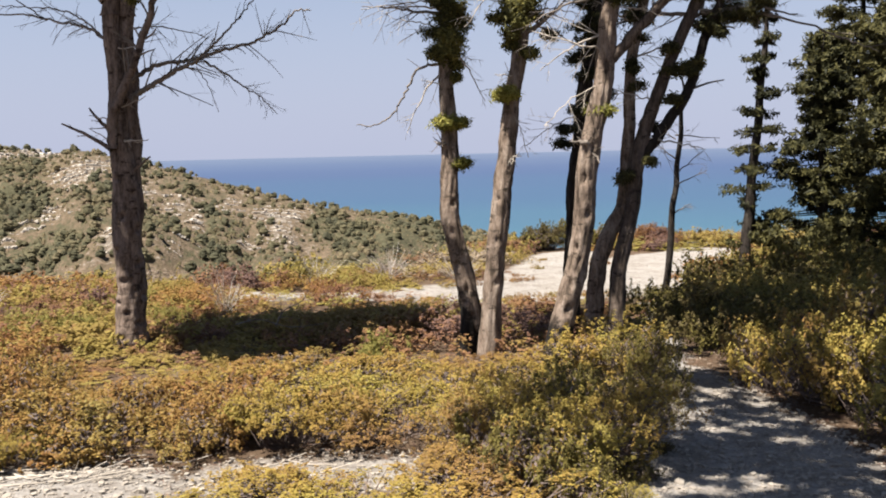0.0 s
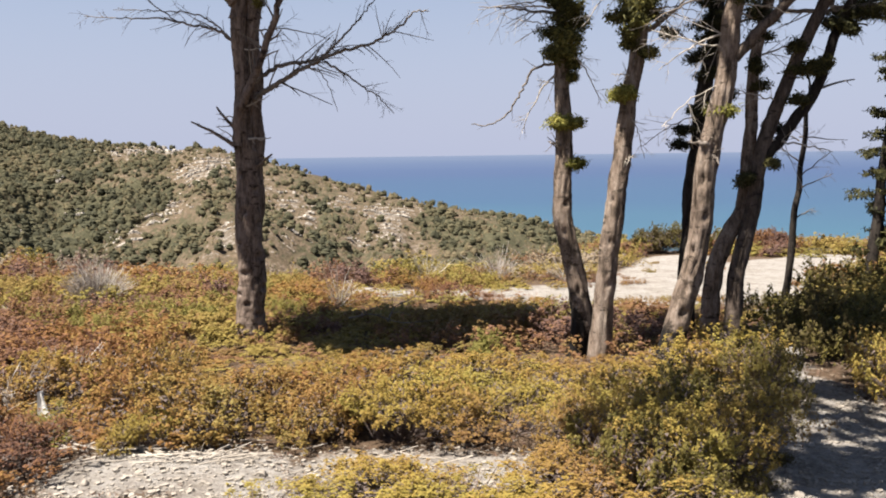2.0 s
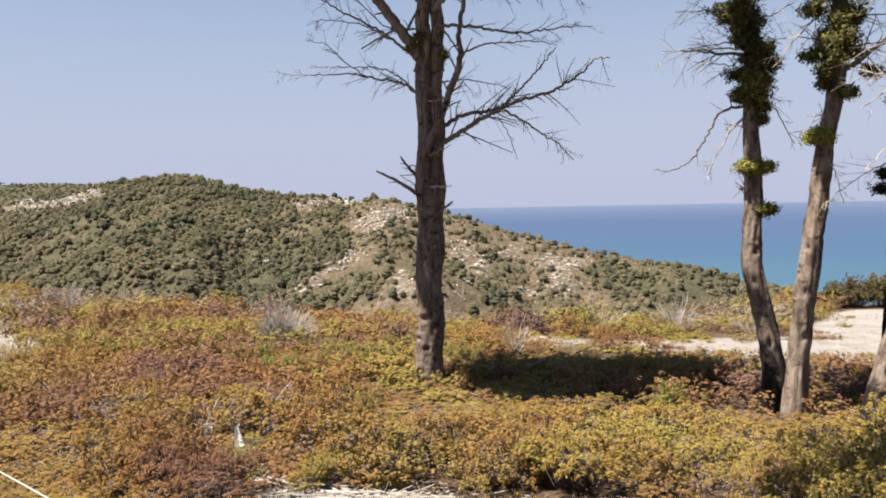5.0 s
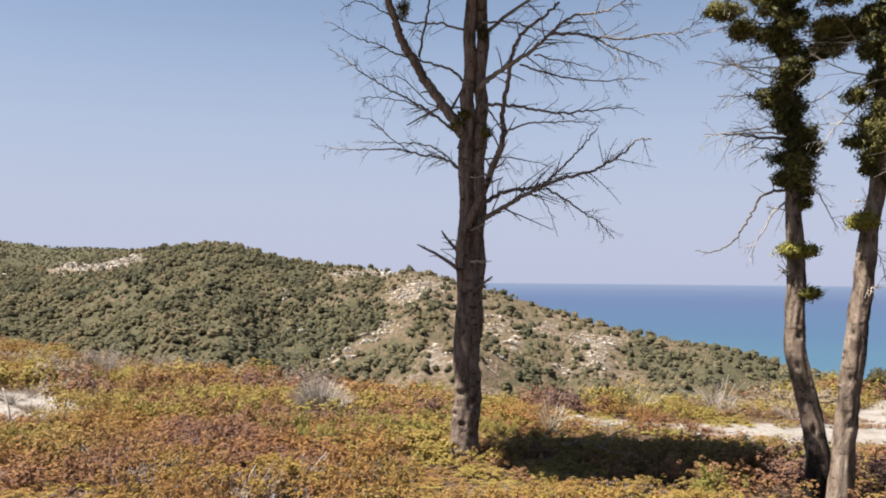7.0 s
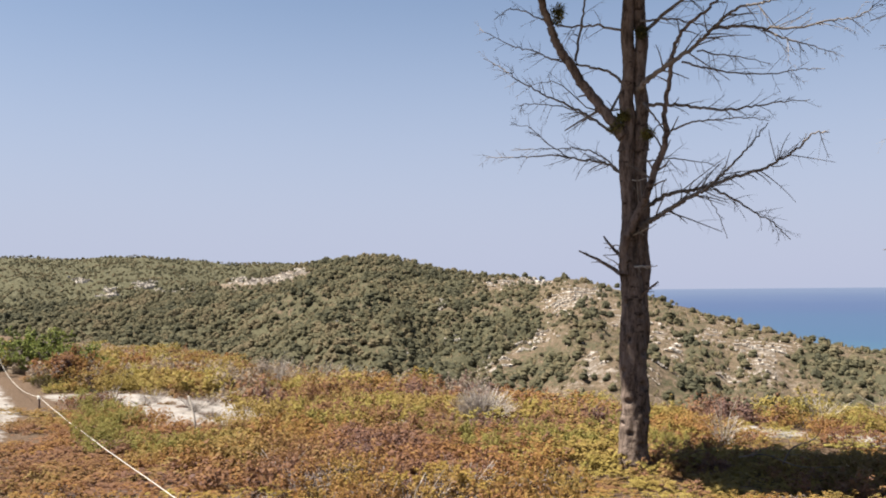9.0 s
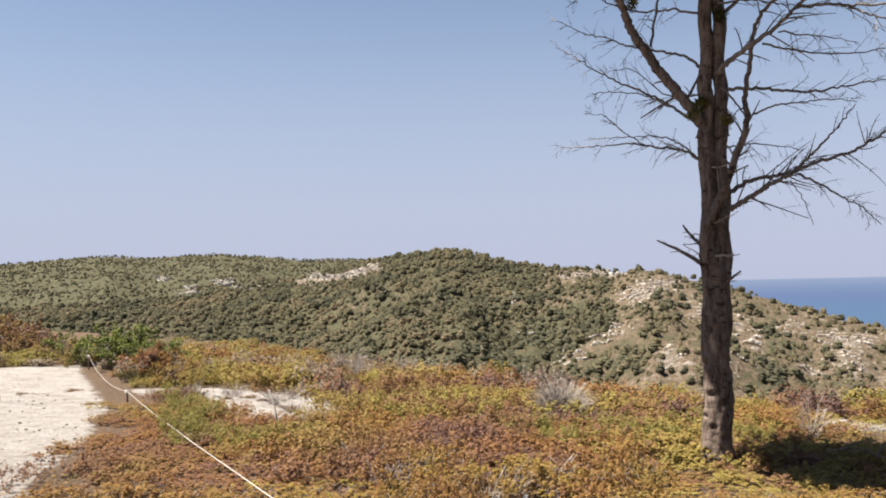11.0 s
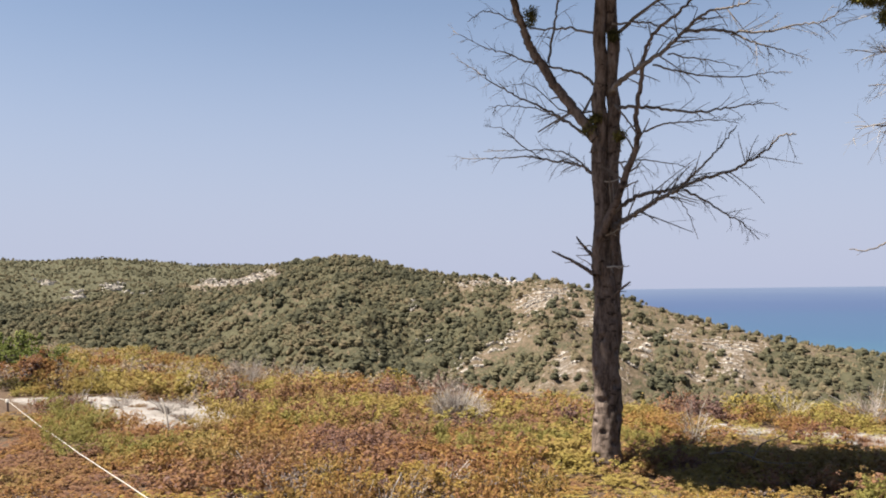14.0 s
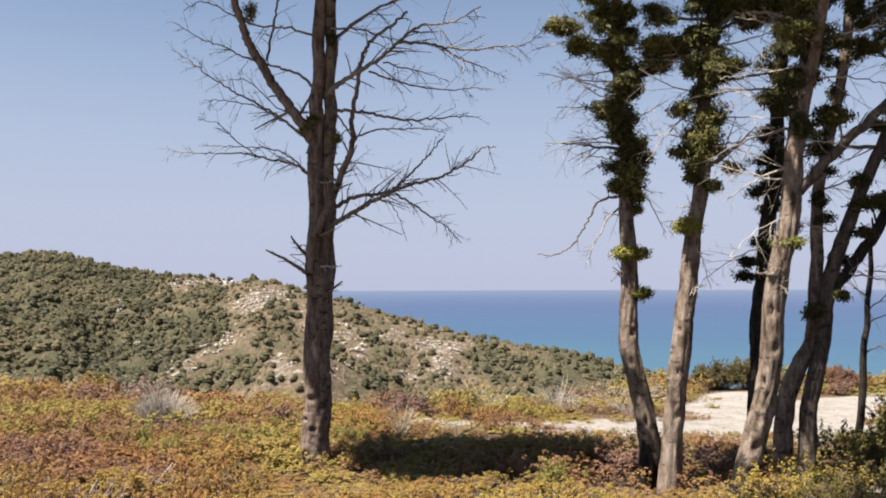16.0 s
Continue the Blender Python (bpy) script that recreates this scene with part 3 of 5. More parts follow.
def tree(name, x, y, label):
    ob = new(name)
    ob.location = (x, y, 0)
    ob.location[2] = height(x, y) - 0.05
    tagged(ob, label, "tree")
    return ob


def shifted(pts, ob):
    o = np.array(ob.location)
    return np.asarray(pts, float) - o


def limb(ob, pts, r0, r1, twigs=6, reach=0.6, material=None, name="branch", level=1, label="", droop=-0.1, sides=8):
    g = Geo()
    line = smooth_line(shifted(pts, ob), 7)
    line[1:-1] += rng.normal(0, 0.006 if name != "stub" else 0.002, (len(line) - 2, 3))
    tube(g, line, [r0, r1], sides)
    main = part(name, g, material or M_TWIG, ob, label, sides > 8)
    if twigs:
        g = Geo()
        twigs_on(g, line, max(r0, 0.012), twigs, reach, level, droop)
        tagged(part("twig_spray", g, M_TWIG if material is not M_BONE else M_BONE, main), kind="stuff")
    return main


def tuft(ob, x, y, z, sx, sz, count, material=None, name="foliage", label=""):
    g = Geo()
    sprays(g, shifted([(x, y, z)], ob)[0], (sx, sx * 0.9, sz), count)
    return part(name, g, material or M_CYPRESS, ob, label)


# the bare tree in the scrub, two stems grown into one
t1 = tree("dead_tree", -3.72, 8.2, "tall bare grey tree with two fused stems and dead branches")
z0 = t1.location[2]
KN = [(0.065, 1.9, 0.9), (0.10, 1.2, 1.1), (0.17, 1.75, 0.8), (0.195, 0.9, 1.0), (0.26, 1.5, 1.2), (0.335, 1.1, 0.9), (0.41, 1.7, 1.0), (0.50, 1.2, 0.9), (0.60, 1.6, 0.9), (0.08, 2.9, 1.2), (0.14, 2.6, 1.0), (0.22, 3.1, 1.2), (0.30, 2.7, 1.1), (0.38, 3.0, 1.1), (0.46, 2.6, 1.0), (0.57, 2.9, 1.0)]
trunk_pts = in_plane([(-3.72, z0 - 0.1), (-3.715, -0.2), (-3.708, 0.3), (-3.70, 0.9), (-3.71, 1.45), (-3.725, 2.0), (-3.725, 2.6), (-3.715, 3.1)], 8.2)
trunk_part(t1, shifted(trunk_pts, t1), [0.150, 0.140, 0.129, 0.120, 0.104, 0.080, 0.075, 0.070], M_BARK, 1.3, KN, 0.03, 0.06, 40)
second_pts = in_plane([(-3.655, 0.5), (-3.645, 1.0), (-3.635, 1.5), (-3.63, 2.0), (-3.622, 2.6), (-3.61, 3.1)], 8.29)
trunk_part(t1, shifted(second_pts, t1), [0.05, 0.072, 0.076, 0.072, 0.068, 0.067], M_BARK, 3.6, [(0.2, 0.2, 1.2), (0.37, 0.3, 1.2), (0.46, 1.3, 1.0), (0.55, 0.4, 1.1)], 0.0, 0.09, name="second_trunk")
trunk_part(t1, shifted(in_plane([(-3.615, 2.7), (-3.605, 3.1), (-3.595, 3.61), (-3.585, 4.32), (-3.5, 5.2), (-3.45, 6.2)], 8.27), t1), [0.06, 0.067, 0.064, 0.06, 0.05, 0.03], M_BARK, 2.1, sides=18, name="stem")
trunk_part(t1, shifted(in_plane([(-3.72, 2.7), (-3.712, 3.1), (-3.70, 3.61), (-3.69, 4.32), (-3.8, 5.3), (-3.85, 6.0)], 8.2), t1), [0.07, 0.072, 0.066, 0.06, 0.05, 0.03], M_BARK, 4.4, sides=18, name="stem")
limb(t1, in_plane([(-3.74, 2.84), (-3.84, 2.98), (-4.01, 3.21), (-4.17, 3.42), (-4.33, 3.68), (-4.47, 3.9), (-4.55, 4.13), (-4.66, 4.45), (-4.8, 5.3)], 8.15, 0.02), 0.058, 0.036, 4, 0.5, M_BARK, "stem", sides=12)
BOUGHS = [
    ([(-3.60, 1.92), (-3.52, 1.98), (-3.38, 2.05), (-3.2, 2.14), (-3.05, 2.22), (-2.9, 2.28), (-2.69, 2.35), (-2.42, 2.41), (-2.26, 2.48), (-2.09, 2.58), (-1.97, 2.69), (-1.84, 2.69)], 0.032, 0.006, 17, 0.5),
    ([(-3.58, 2.10), (-3.47, 2.16), (-3.3, 2.24), (-3.08, 2.26), (-2.9, 2.3), (-2.76, 2.41), (-2.62, 2.54), (-2.48, 2.69), (-2.34, 2.83)], 0.028, 0.005, 11, 0.45),
    ([(-2.87, 2.26), (-2.7, 2.16), (-2.5, 2.02), (-2.34, 1.91), (-2.19, 1.75)], 0.014, 0.004, 9, 0.35),
    ([(-2.94, 2.21), (-2.84, 2.03), (-2.75, 1.78)], 0.006, 0.003, 2, 0.2),
    ([(-3.54, 3.14), (-3.31, 3.12), (-3.02, 3.06), (-2.74, 3.0), (-2.47, 3.0), (-2.24, 3.01), (-1.98, 3.0)], 0.021, 0.004, 9, 0.35),
    ([(-3.25, 2.87), (-3.06, 2.92), (-2.81, 2.92), (-2.54, 2.9), (-2.34, 2.85)], 0.012, 0.003, 6, 0.3),
    ([(-3.55, 3.16), (-3.5, 3.1), (-3.39, 2.94), (-3.3, 2.8)], 0.014, 0.007, 2, 0.2),
    ([(-3.60, 3.30), (-3.53, 3.37), (-3.38, 3.47), (-3.19, 3.57), (-3.0, 3.67), (-2.85, 3.8), (-2.67, 3.93), (-2.47, 3.96), (-2.27, 3.97), (-2.0, 4.1)], 0.034, 0.006, 15, 0.5),
    ([(-2.85, 3.8), (-2.58, 3.77), (-2.31, 3.71), (-2.06, 3.67), (-1.8, 3.69), (-1.56, 3.68), (-1.39, 3.79)], 0.018, 0.004, 13, 0.4),
    ([(-2.38, 3.7), (-2.15, 3.57), (-1.94, 3.48), (-1.73, 3.36)], 0.012, 0.003, 8, 0.35),
    ([(-3.15, 3.52), (-2.87, 3.41), (-2.59, 3.33), (-2.26, 3.28), (-2.07, 3.29), (-1.85, 3.26)], 0.012, 0.003, 9, 0.35),
    ([(-3.0, 3.6), (-2.65, 3.5), (-2.32, 3.38)], 0.010, 0.003, 6, 0.3),
    ([(-3.56, 4.0), (-3.28, 3.97), (-3.06, 3.89), (-2.85, 3.82)], 0.014, 0.005, 7, 0.35),
    ([(-3.56, 2.58), (-3.33, 2.59), (-3.04, 2.54), (-2.83, 2.48)], 0.010, 0.003, 7, 0.35),
    ([(-3.50, 3.9), (-3.1, 4.15), (-2.6, 4.3), (-2.0, 4.6)], 0.022, 0.005, 9, 0.5),
    ([(-3.77, 2.46), (-3.95, 2.59), (-4.19, 2.65), (-4.53, 2.73), (-4.93, 2.75), (-5.39, 2.79)], 0.018, 0.004, 12, 0.4),
    ([(-4.36, 2.69), (-4.61, 2.85), (-4.83, 3.06), (-5.06, 3.12)], 0.008, 0.003, 6, 0.3),
    ([(-3.78, 2.48), (-4.03, 2.69), (-4.23, 2.77), (-4.62, 2.81), (-5.06, 2.84)], 0.011, 0.003, 8, 0.35),
    ([(-3.78, 2.80), (-4.02, 3.02), (-4.22, 3.16), (-4.43, 3.28), (-4.68, 3.42), (-4.95, 3.59), (-5.18, 3.77), (-5.41, 3.91)], 0.018, 0.004, 13, 0.4),
    ([(-4.06, 3.05), (-4.43, 3.24), (-4.87, 3.32), (-4.96, 3.25)], 0.009, 0.003, 6, 0.3),
    ([(-3.74, 3.38), (-3.88, 3.51), (-4.08, 3.6), (-4.29, 3.67), (-4.52, 3.75), (-4.76, 3.89), (-5.03, 3.99), (-5.45, 4.25)], 0.018, 0.004, 14, 0.4),
    ([(-3.75, 3.93), (-4.03, 4.03), (-4.36, 4.08), (-4.66, 4.21), (-5.02, 4.4), (-5.26, 4.32)], 0.015, 0.004, 11, 0.4),
    ([(-3.76, 3.12), (-4.1, 3.18), (-4.5, 3.5), (-4.8, 3.52)], 0.010, 0.003, 7, 0.35),
    ([(-4.28, 3.71), (-4.21, 4.05), (-4.14, 4.35), (-4.05, 4.6)], 0.016, 0.010, 4, 0.3),
]
for pts, ra, rb, tw, reach in BOUGHS:
    limb(t1, in_plane(pts, 8.2, 0.07), ra * 0.9, rb * 0.85, int(tw * 1.9), reach)
limb(t1, in_plane([(-3.735, 1.45), (-3.725, 1.72), (-3.65, 1.9), (-3.55, 2.09), (-3.47, 2.25), (-3.39, 2.47), (-3.31, 2.64), (-3.27, 2.82), (-3.29, 3.0), (-3.23, 3.29), (-3.18, 3.6), (-3.07, 3.8), (-2.85, 3.94), (-2.7, 4.06)], 8.06, 0.012), 0.046, 0.012, 16, 0.4, M_BARK, "branch", sides=10, label="twisted pale dead branch climbing beside the trunk")
for pts, ra in (([(-3.76, 1.43), (-3.83, 1.48), (-4.04, 1.61), (-4.26, 1.71)], 0.030), ([(-3.78, 1.62), (-3.85, 1.69), (-3.94, 1.79), (-3.98, 1.85)], 0.022), ([(-3.62, 1.22), (-3.58, 1.26), (-3.49, 1.33), (-3.42, 1.38)], 0.020)):
    limb(t1, in_plane(pts, 8.16, 0.02), ra, 0.008, 2, 0.15, M_BARK, "stub")
for _ in range(6):
    zz = rng.uniform(1.2, 2.7)
    sx_ = rng.choice([-1.0, 1.0], p=[0.7, 0.3])
    limb(t1, in_plane([(-3.69 + 0.04 * sx_, zz), (-3.69 + 0.28 * sx_, zz + rng.uniform(-0.05, 0.15))], 8.12), 0.007, 0.003, 2, 0.12, M_BONE, "twig")
for x_, z_, s_ in ((-3.74, 3.02, 0.12), (-3.80, 2.92, 0.09), (-3.48, 2.84, 0.08), (-4.42, 4.22, 0.13), (-3.53, 3.87, 0.08)):
    tuft(t1, x_, 8.12, z_, s_ * 0.8, s_ * 0.95, 75)
g = Geo()
for _ in range(300):
    a, d = rng.uniform(0, 2 * np.pi), math.sqrt(rng.uniform())
    c = np.array([-4.4 + 1.15 * d * math.cos(a), 7.2 + 1.45 * d * math.sin(a), rng.uniform(4.8, 5.8)])
    sprays(g, shifted([c], t1)[0], np.array([0.42, 0.42, 0.22]), 130, 0.16, 0.075)
part("crown", g, M_CYPRESS, t1, "dark green crown high on the stems")


def leafy_trunk(name, label, pts, y, radii, material, seed, tufts, crown, twig_sides, wob=0.02, leaf=None, knots=(), lean_y=0.0):
    """A slender trunk clothed in tufts, with thin dead branches."""
    ob = tree(name, pts[0][0], y, label)
    line3 = in_plane(pts, y, 0.0)
    line3 = [(x, yy + lean_y * (z - pts[0][1]), z) for x, yy, z in line3]
    line3[0] = (line3[0][0], line3[0][1], ob.location[2] - 0.1)
    _, line = trunk_part(ob, shifted(line3, ob), radii, material, seed, knots, 0.0, 0.17)
    line_w = line + np.array(ob.location)
    for z, sx, sz, off, cnt in tufts:
        k = int(np.argmin(np.abs(line_w[:, 2] - z)))
        c = line_w[k]
        for _ in range(2 if sx > 0.16 else 1):
            tuft(ob, c[0] + off + rng.normal(0, 0.03), c[1] - 0.06 + rng.normal(0, 0.07), z + rng.normal(0, 0.02), sx * rng.uniform(0.8, 1.1), sz, cnt, leaf if leaf or z > 1.9 and rng.uniform() > 0.10 else M_TUFT)
    for z, dx, dz, r in twig_sides:
        k = int(np.argmin(np.abs(line_w[:, 2] - z)))
        c = line_w[k]
        limb(ob, [(c[0], c[1], z), (c[0] + dx * 0.5, c[1] - 0.08, z + dz * 0.35), (c[0] + dx, c[1] - 0.05 + rng.normal(0, 0.15), z + dz)], r, 0.003, 7, abs(dx) * 0.6 + 0.1, M_TWIG if r > 0.012 else M_BONE, "dead_branch")
    if crown:
        g = Geo()
        for _ in range(crown[4]):
            c = np.array([crown[0] + rng.normal(0, crown[3] * 0.55), crown[1] + rng.normal(0, crown[3] * 0.55), crown[2] + rng.uniform(-0.8, 1.4)])
            sprays(g, shifted([c], ob)[0], np.array([0.40, 0.40, 0.22]), 110, 0.16, 0.075)
        part("crown", g, leaf or M_CYPRESS, ob, "spreading dark green crown")
    return ob, line_w


def sheath(z_lo, z_hi, count, sx=0.13, sz=0.10, cnt=140, jitter=0.09):
    """Tufts that clothe a stretch of trunk."""
    return [(z, sx * rng.uniform(0.7, 1.35), sz * rng.uniform(0.8, 1.3), rng.normal(0, jitter), int(cnt * rng.uniform(0.7, 1.3))) for z in np.linspace(z_lo, z_hi, count)]


t2, _ = leafy_trunk("conifer_tree", "leaning pale-barked conifer with leafy tufts up its trunk", [(-0.43, -0.55), (-0.40, -0.14), (-0.49, 0.35), (-0.56, 0.85), (-0.57, 1.36), (-0.57, 1.86), (-0.58, 2.37), (-0.61, 2.88), (-0.63, 3.4), (-0.66, 3.92), (-0.7, 5.2)], 7.92,
            [0.105, 0.090, 0.082, 0.080, 0.073, 0.064, 0.058, 0.054, 0.05, 0.048, 0.03], M_BARK_BURNT, 3.2,
            [(1.61, 0.19, 0.075, 0.02, 260), (1.24, 0.11, 0.06, 0.08, 120), (2.24, 0.19, 0.09, 0.0, 240), (2.02, 0.07, 0.06, 0.08, 90), (2.12, 0.15, 0.07, 0.08, 150)] + sheath(2.3, 4.2, 22, 0.14, 0.12, 150, 0.07) + sheath(2.75, 4.2, 9, 0.17, 0.12, 160, 0.14) + [(3.72, 0.22, 0.07, -0.5, 240), (3.55, 0.20, 0.08, -0.33, 240), (3.3, 0.22, 0.10, 0.28, 240), (3.45, 0.2, 0.1, 0.45, 240)],
            (-1.6, 7.0, 5.6, 0.9, 20),
            [(2.58, -0.75, 0.1, 0.016), (2.62, -0.6, 0.05, 0.010), (2.1, -0.35, -0.55, 0.012), (1.42, -0.16, 0.04, 0.022), (2.95, -0.6, 0.05, 0.008), (3.1, -0.55, 0.2, 0.008), (2.3, 0.35, -0.5, 0.010), (3.3, -0.6, -0.1, 0.008), (3.5, -0.52, 0.2, 0.014), (3.2, 0.45, 0.2, 0.014), (2.45, -0.5, 0.15, 0.007), (2.7, -0.7, -0.1, 0.008), (2.85, 0.4, 0.1, 0.007), (3.0, -0.45, 0.25, 0.007), (3.2, -0.7, 0.05, 0.008), (3.42, 0.5, -0.1, 0.008), (3.6, -0.8, -0.05, 0.008), (1.95, -0.22, 0.06, 0.006)], knots=[(0.15, 1.6, 1.2), (0.2, 1.1, 1.0), (0.1, 1.9, 1.2), (0.26, 1.4, 1.2), (0.31, 2.0, 0.9)])
limb(t2, [(-0.60, 7.9, 2.14), (-0.82, 7.86, 2.10), (-0.93, 7.84, 1.92), (-1.05, 7.82, 1.72), (-1.2, 7.8, 1.62), (-1.38, 7.8, 1.62)], 0.013, 0.004, 3, 0.2, M_TWIG, "dead_branch", 0)
t3, _ = leafy_trunk("conifer_tree", "pale-barked conifer with dark leafy tufts, leaning seawards", [(-0.25, -0.5), (-0.21, 0.1), (-0.12, 0.7), (-0.075, 1.25), (-0.01, 1.69), (0.05, 2.14), (0.10, 2.75), (0.16, 3.51), (0.20, 3.92), (0.3, 5.2)], 7.72,
            [0.092, 0.082, 0.080, 0.074, 0.068, 0.062, 0.056, 0.053, 0.05, 0.03], M_BARK_PALE, 5.1,
            [(1.84, 0.17, 0.08, 0.0, 240), (2.16, 0.13, 0.07, 0.08, 150), (2.22, 0.12, 0.08, -0.10, 150), (2.42, 0.16, 0.08, 0.0, 180), (2.46, 0.14, 0.05, -0.18, 150), (2.35, 0.1, 0.05, 0.25, 120)] + sheath(2.4, 4.4, 30, 0.15, 0.12, 150, 0.08) + [(3.45, 0.25, 0.1, -0.35, 260), (3.7, 0.25, 0.1, 0.35, 260), (3.2, 0.22, 0.1, 0.2, 200)],
            (-0.7, 7.0, 6.0, 0.8, 12),
            [(2.35, 0.45, 0.35, 0.03), (1.7, 0.15, -0.4, 0.004), (2.0, -0.16, 0.02, 0.008), (3.1, 0.8, 0.05, 0.016), (2.9, -0.5, -0.5, 0.010), (1.3, 0.12, 0.02, 0.004), (2.6, -0.5, 0.1, 0.007), (2.8, 0.6, -0.1, 0.008), (3.0, -0.55, 0.2, 0.008), (3.3, -0.6, 0.0, 0.008), (3.4, 0.6, 0.1, 0.008), (2.55, 0.5, 0.0, 0.007)], knots=[(0.2, 1.5, 1.0), (0.13, 1.9, 1.2), (0.27, 1.2, 0.9)])
t4, _ = leafy_trunk("conifer_tree", "thick pale leaning trunk with a charred foot", [(0.23, -0.5), (0.42, 0.0), (0.535, 0.56), (0.605, 1.2), (0.70, 1.75), (0.765, 2.25), (0.83, 2.72), (0.90, 3.27), (0.98, 3.63), (1.1, 5.0)], 7.3,
            [0.108, 0.090, 0.083, 0.083, 0.077, 0.07, 0.064, 0.058, 0.05, 0.03], M_BARK_BURNT, 7.7,
            [(1.68, 0.15, 0.07, 0.0, 200), (2.6, 0.13, 0.12, 0.0, 200)] + sheath(2.7, 4.2, 15, 0.15, 0.10, 150, 0.10),
            (0.2, 6.75, 5.9, 0.9, 30),
            [(1.40, -0.14, 0.04, 0.028), (1.9, -0.5, -0.35, 0.006), (2.3, -0.55, -0.3, 0.010), (2.6, -0.7, -0.25, 0.014), (2.15, -0.6, 0.2, 0.010), (1.35, 0.06, -0.1, 0.02), (2.9, -0.85, 0.05, 0.014), (3.3, 0.6, 0.1, 0.012), (2.75, -0.6, 0.2, 0.007), (3.1, -0.7, -0.15, 0.008), (2.5, 0.4, -0.1, 0.006), (3.4, -0.6, 0.1, 0.008), (3.0, 0.7, -0.1, 0.008)], knots=[(0.12, 1.7, 1.2), (0.16, 1.3, 1.3), (0.22, 1.0, 1.2), (0.27, 1.8, 1.2), (0.32, 1.4, 1.3), (0.37, 1.9, 1.1)])
limb(t4, [(0.80, 7.3, 2.08), (1.06, 7.25, 2.37), (1.48, 7.2, 2.78), (2.1, 7.1, 3.3)], 0.045, 0.03, 6, 0.5, M_BARK_BROWN, "stem", sides=12)
limb(t4, [(0.9, 7.3, 2.95), (1.0, 6.6, 4.0), (1.0, 5.9, 4.8), (1.0, 5.3, 5.2)], 0.045, 0.02, 6, 0.6, M_BARK, "stem", sides=8)
g = Geo()
for _ in range(60):
    c = np.array([1.0 + rng.normal(0, 0.6), 5.6 + rng.normal(0, 0.6), rng.uniform(4.7, 5.9)])
    sprays(g, shifted([c], t4)[0], np.array([0.38, 0.38, 0.22]), 110, 0.16, 0.075)
part("crown", g, M_CYPRESS, t4, "spreading dark green crown")
leafy_trunk("conifer_tree", "dark slender conifer behind the pale trunks", [(0.58, -0.55), (0.59, 0.35), (0.62, 0.85), (0.66, 1.44), (0.73, 1.98), (0.80, 2.55), (0.87, 3.51), (0.96, 4.05)], 8.65,
            [0.085, 0.08, 0.075, 0.07, 0.066, 0.06, 0.055, 0.05], M_BARK_DARK, 9.2,
            [(1.55, 0.12, 0.06, -0.16, 150), (1.72, 0.10, 0.05, -0.1, 120), (1.42, 0.10, 0.05, -0.12, 110)] + sheath(1.9, 4.3, 15, 0.14, 0.10, 150, 0.07), (1.5, 10.2, 5.6, 1.5, 50),
            [(1.7, -0.55, -0.3, 0.006), (2.3, 0.6, 0.05, 0.008)], leaf=M_PINE)
leafy_trunk("conifer_tree", "crooked pale trunk leaning away from the group", [(0.75, -0.5), (0.78, 0.06), (0.90, 0.5), (1.05, 0.87), (1.10, 1.4), (1.10, 1.95), (1.22, 2.62), (1.4, 3.6), (1.5, 4.6)], 8.4,
            [0.088, 0.078, 0.074, 0.062, 0.055, 0.05, 0.046, 0.042, 0.03], M_BARK_PALE, 11.4,
            [(1.05, 0.08, 0.06, -0.06, 90)] + sheath(1.9, 4.3, 11, 0.12, 0.10, 130, 0.10), (2.4, 9.4, 5.4, 1.4, 40),
            [(2.2, 0.5, 0.2, 0.01), (2.5, -0.5, 0.3, 0.01)], leaf=M_PINE)
t5, _ = leafy_trunk("conifer_tree", "grey conifer forking into two dark leafy stems", [(0.95, -0.55), (0.99, 0.08), (1.09, 0.68), (1.17, 1.19), (1.27, 1.66), (1.46, 2.12), (1.68, 2.66), (1.9, 3.3), (2.05, 4.3)], 8.3,
            [0.085, 0.07, 0.064, 0.061, 0.058, 0.052, 0.048, 0.044, 0.03], M_BARK_BROWN, 13.0,
            [(1.12, 0.11, 0.06, -0.08, 120), (1.22, 0.08, 0.05, 0.06, 90)] + sheath(1.6, 4.2, 13, 0.11, 0.07, 120, 0.10), (2.4, 8.2, 5.4, 1.5, 55),
            [(1.45, 0.55, -0.12, 0.012), (1.8, -0.4, 0.1, 0.008), (2.6, 0.8, -0.1, 0.01)], leaf=M_PINE)
limb(t5, [(1.18, 8.3, 1.22), (1.43, 8.3, 1.57), (1.65, 8.28, 1.93), (1.76, 8.25, 2.33), (1.90, 8.2, 2.7), (2.05, 8.1, 3.4)], 0.055, 0.035, 7, 0.5, M_BARK_DARK, "stem", sides=12)
for _ in range(13):
    f = rng.uniform(0.2, 1.0)
    tuft(t5, np.interp(f, [0, 0.4, 0.7, 1], [1.43, 1.68, 1.85, 2.05]) + rng.normal(0, 0.08), 8.2, np.interp(f, [0, 0.4, 0.7, 1], [1.6, 2.08, 2.6, 3.4]) + rng.normal(0, 0.05), 0.11, 0.08, 130, M_PINE)
limb(t5, [(1.95, 8.2, 2.55), (2.4, 8.2, 2.5), (2.9, 8.1, 2.3), (3.2, 8.0, 2.15)], 0.014, 0.004, 8, 0.5, M_TWIG, "dead_branch")
thin = tree("dead_sapling", 2.12, 11.5, "thin black dead trunk without leaves")
trunk_part(thin, shifted(in_plane([(2.02, -0.85), (2.12, 0.48), (2.18, 1.08), (2.23, 1.85), (2.26, 2.15)], 11.5), thin), [0.048, 0.040, 0.034, 0.026, 0.01], M_BARK_DARK, 4.0, sides=12)
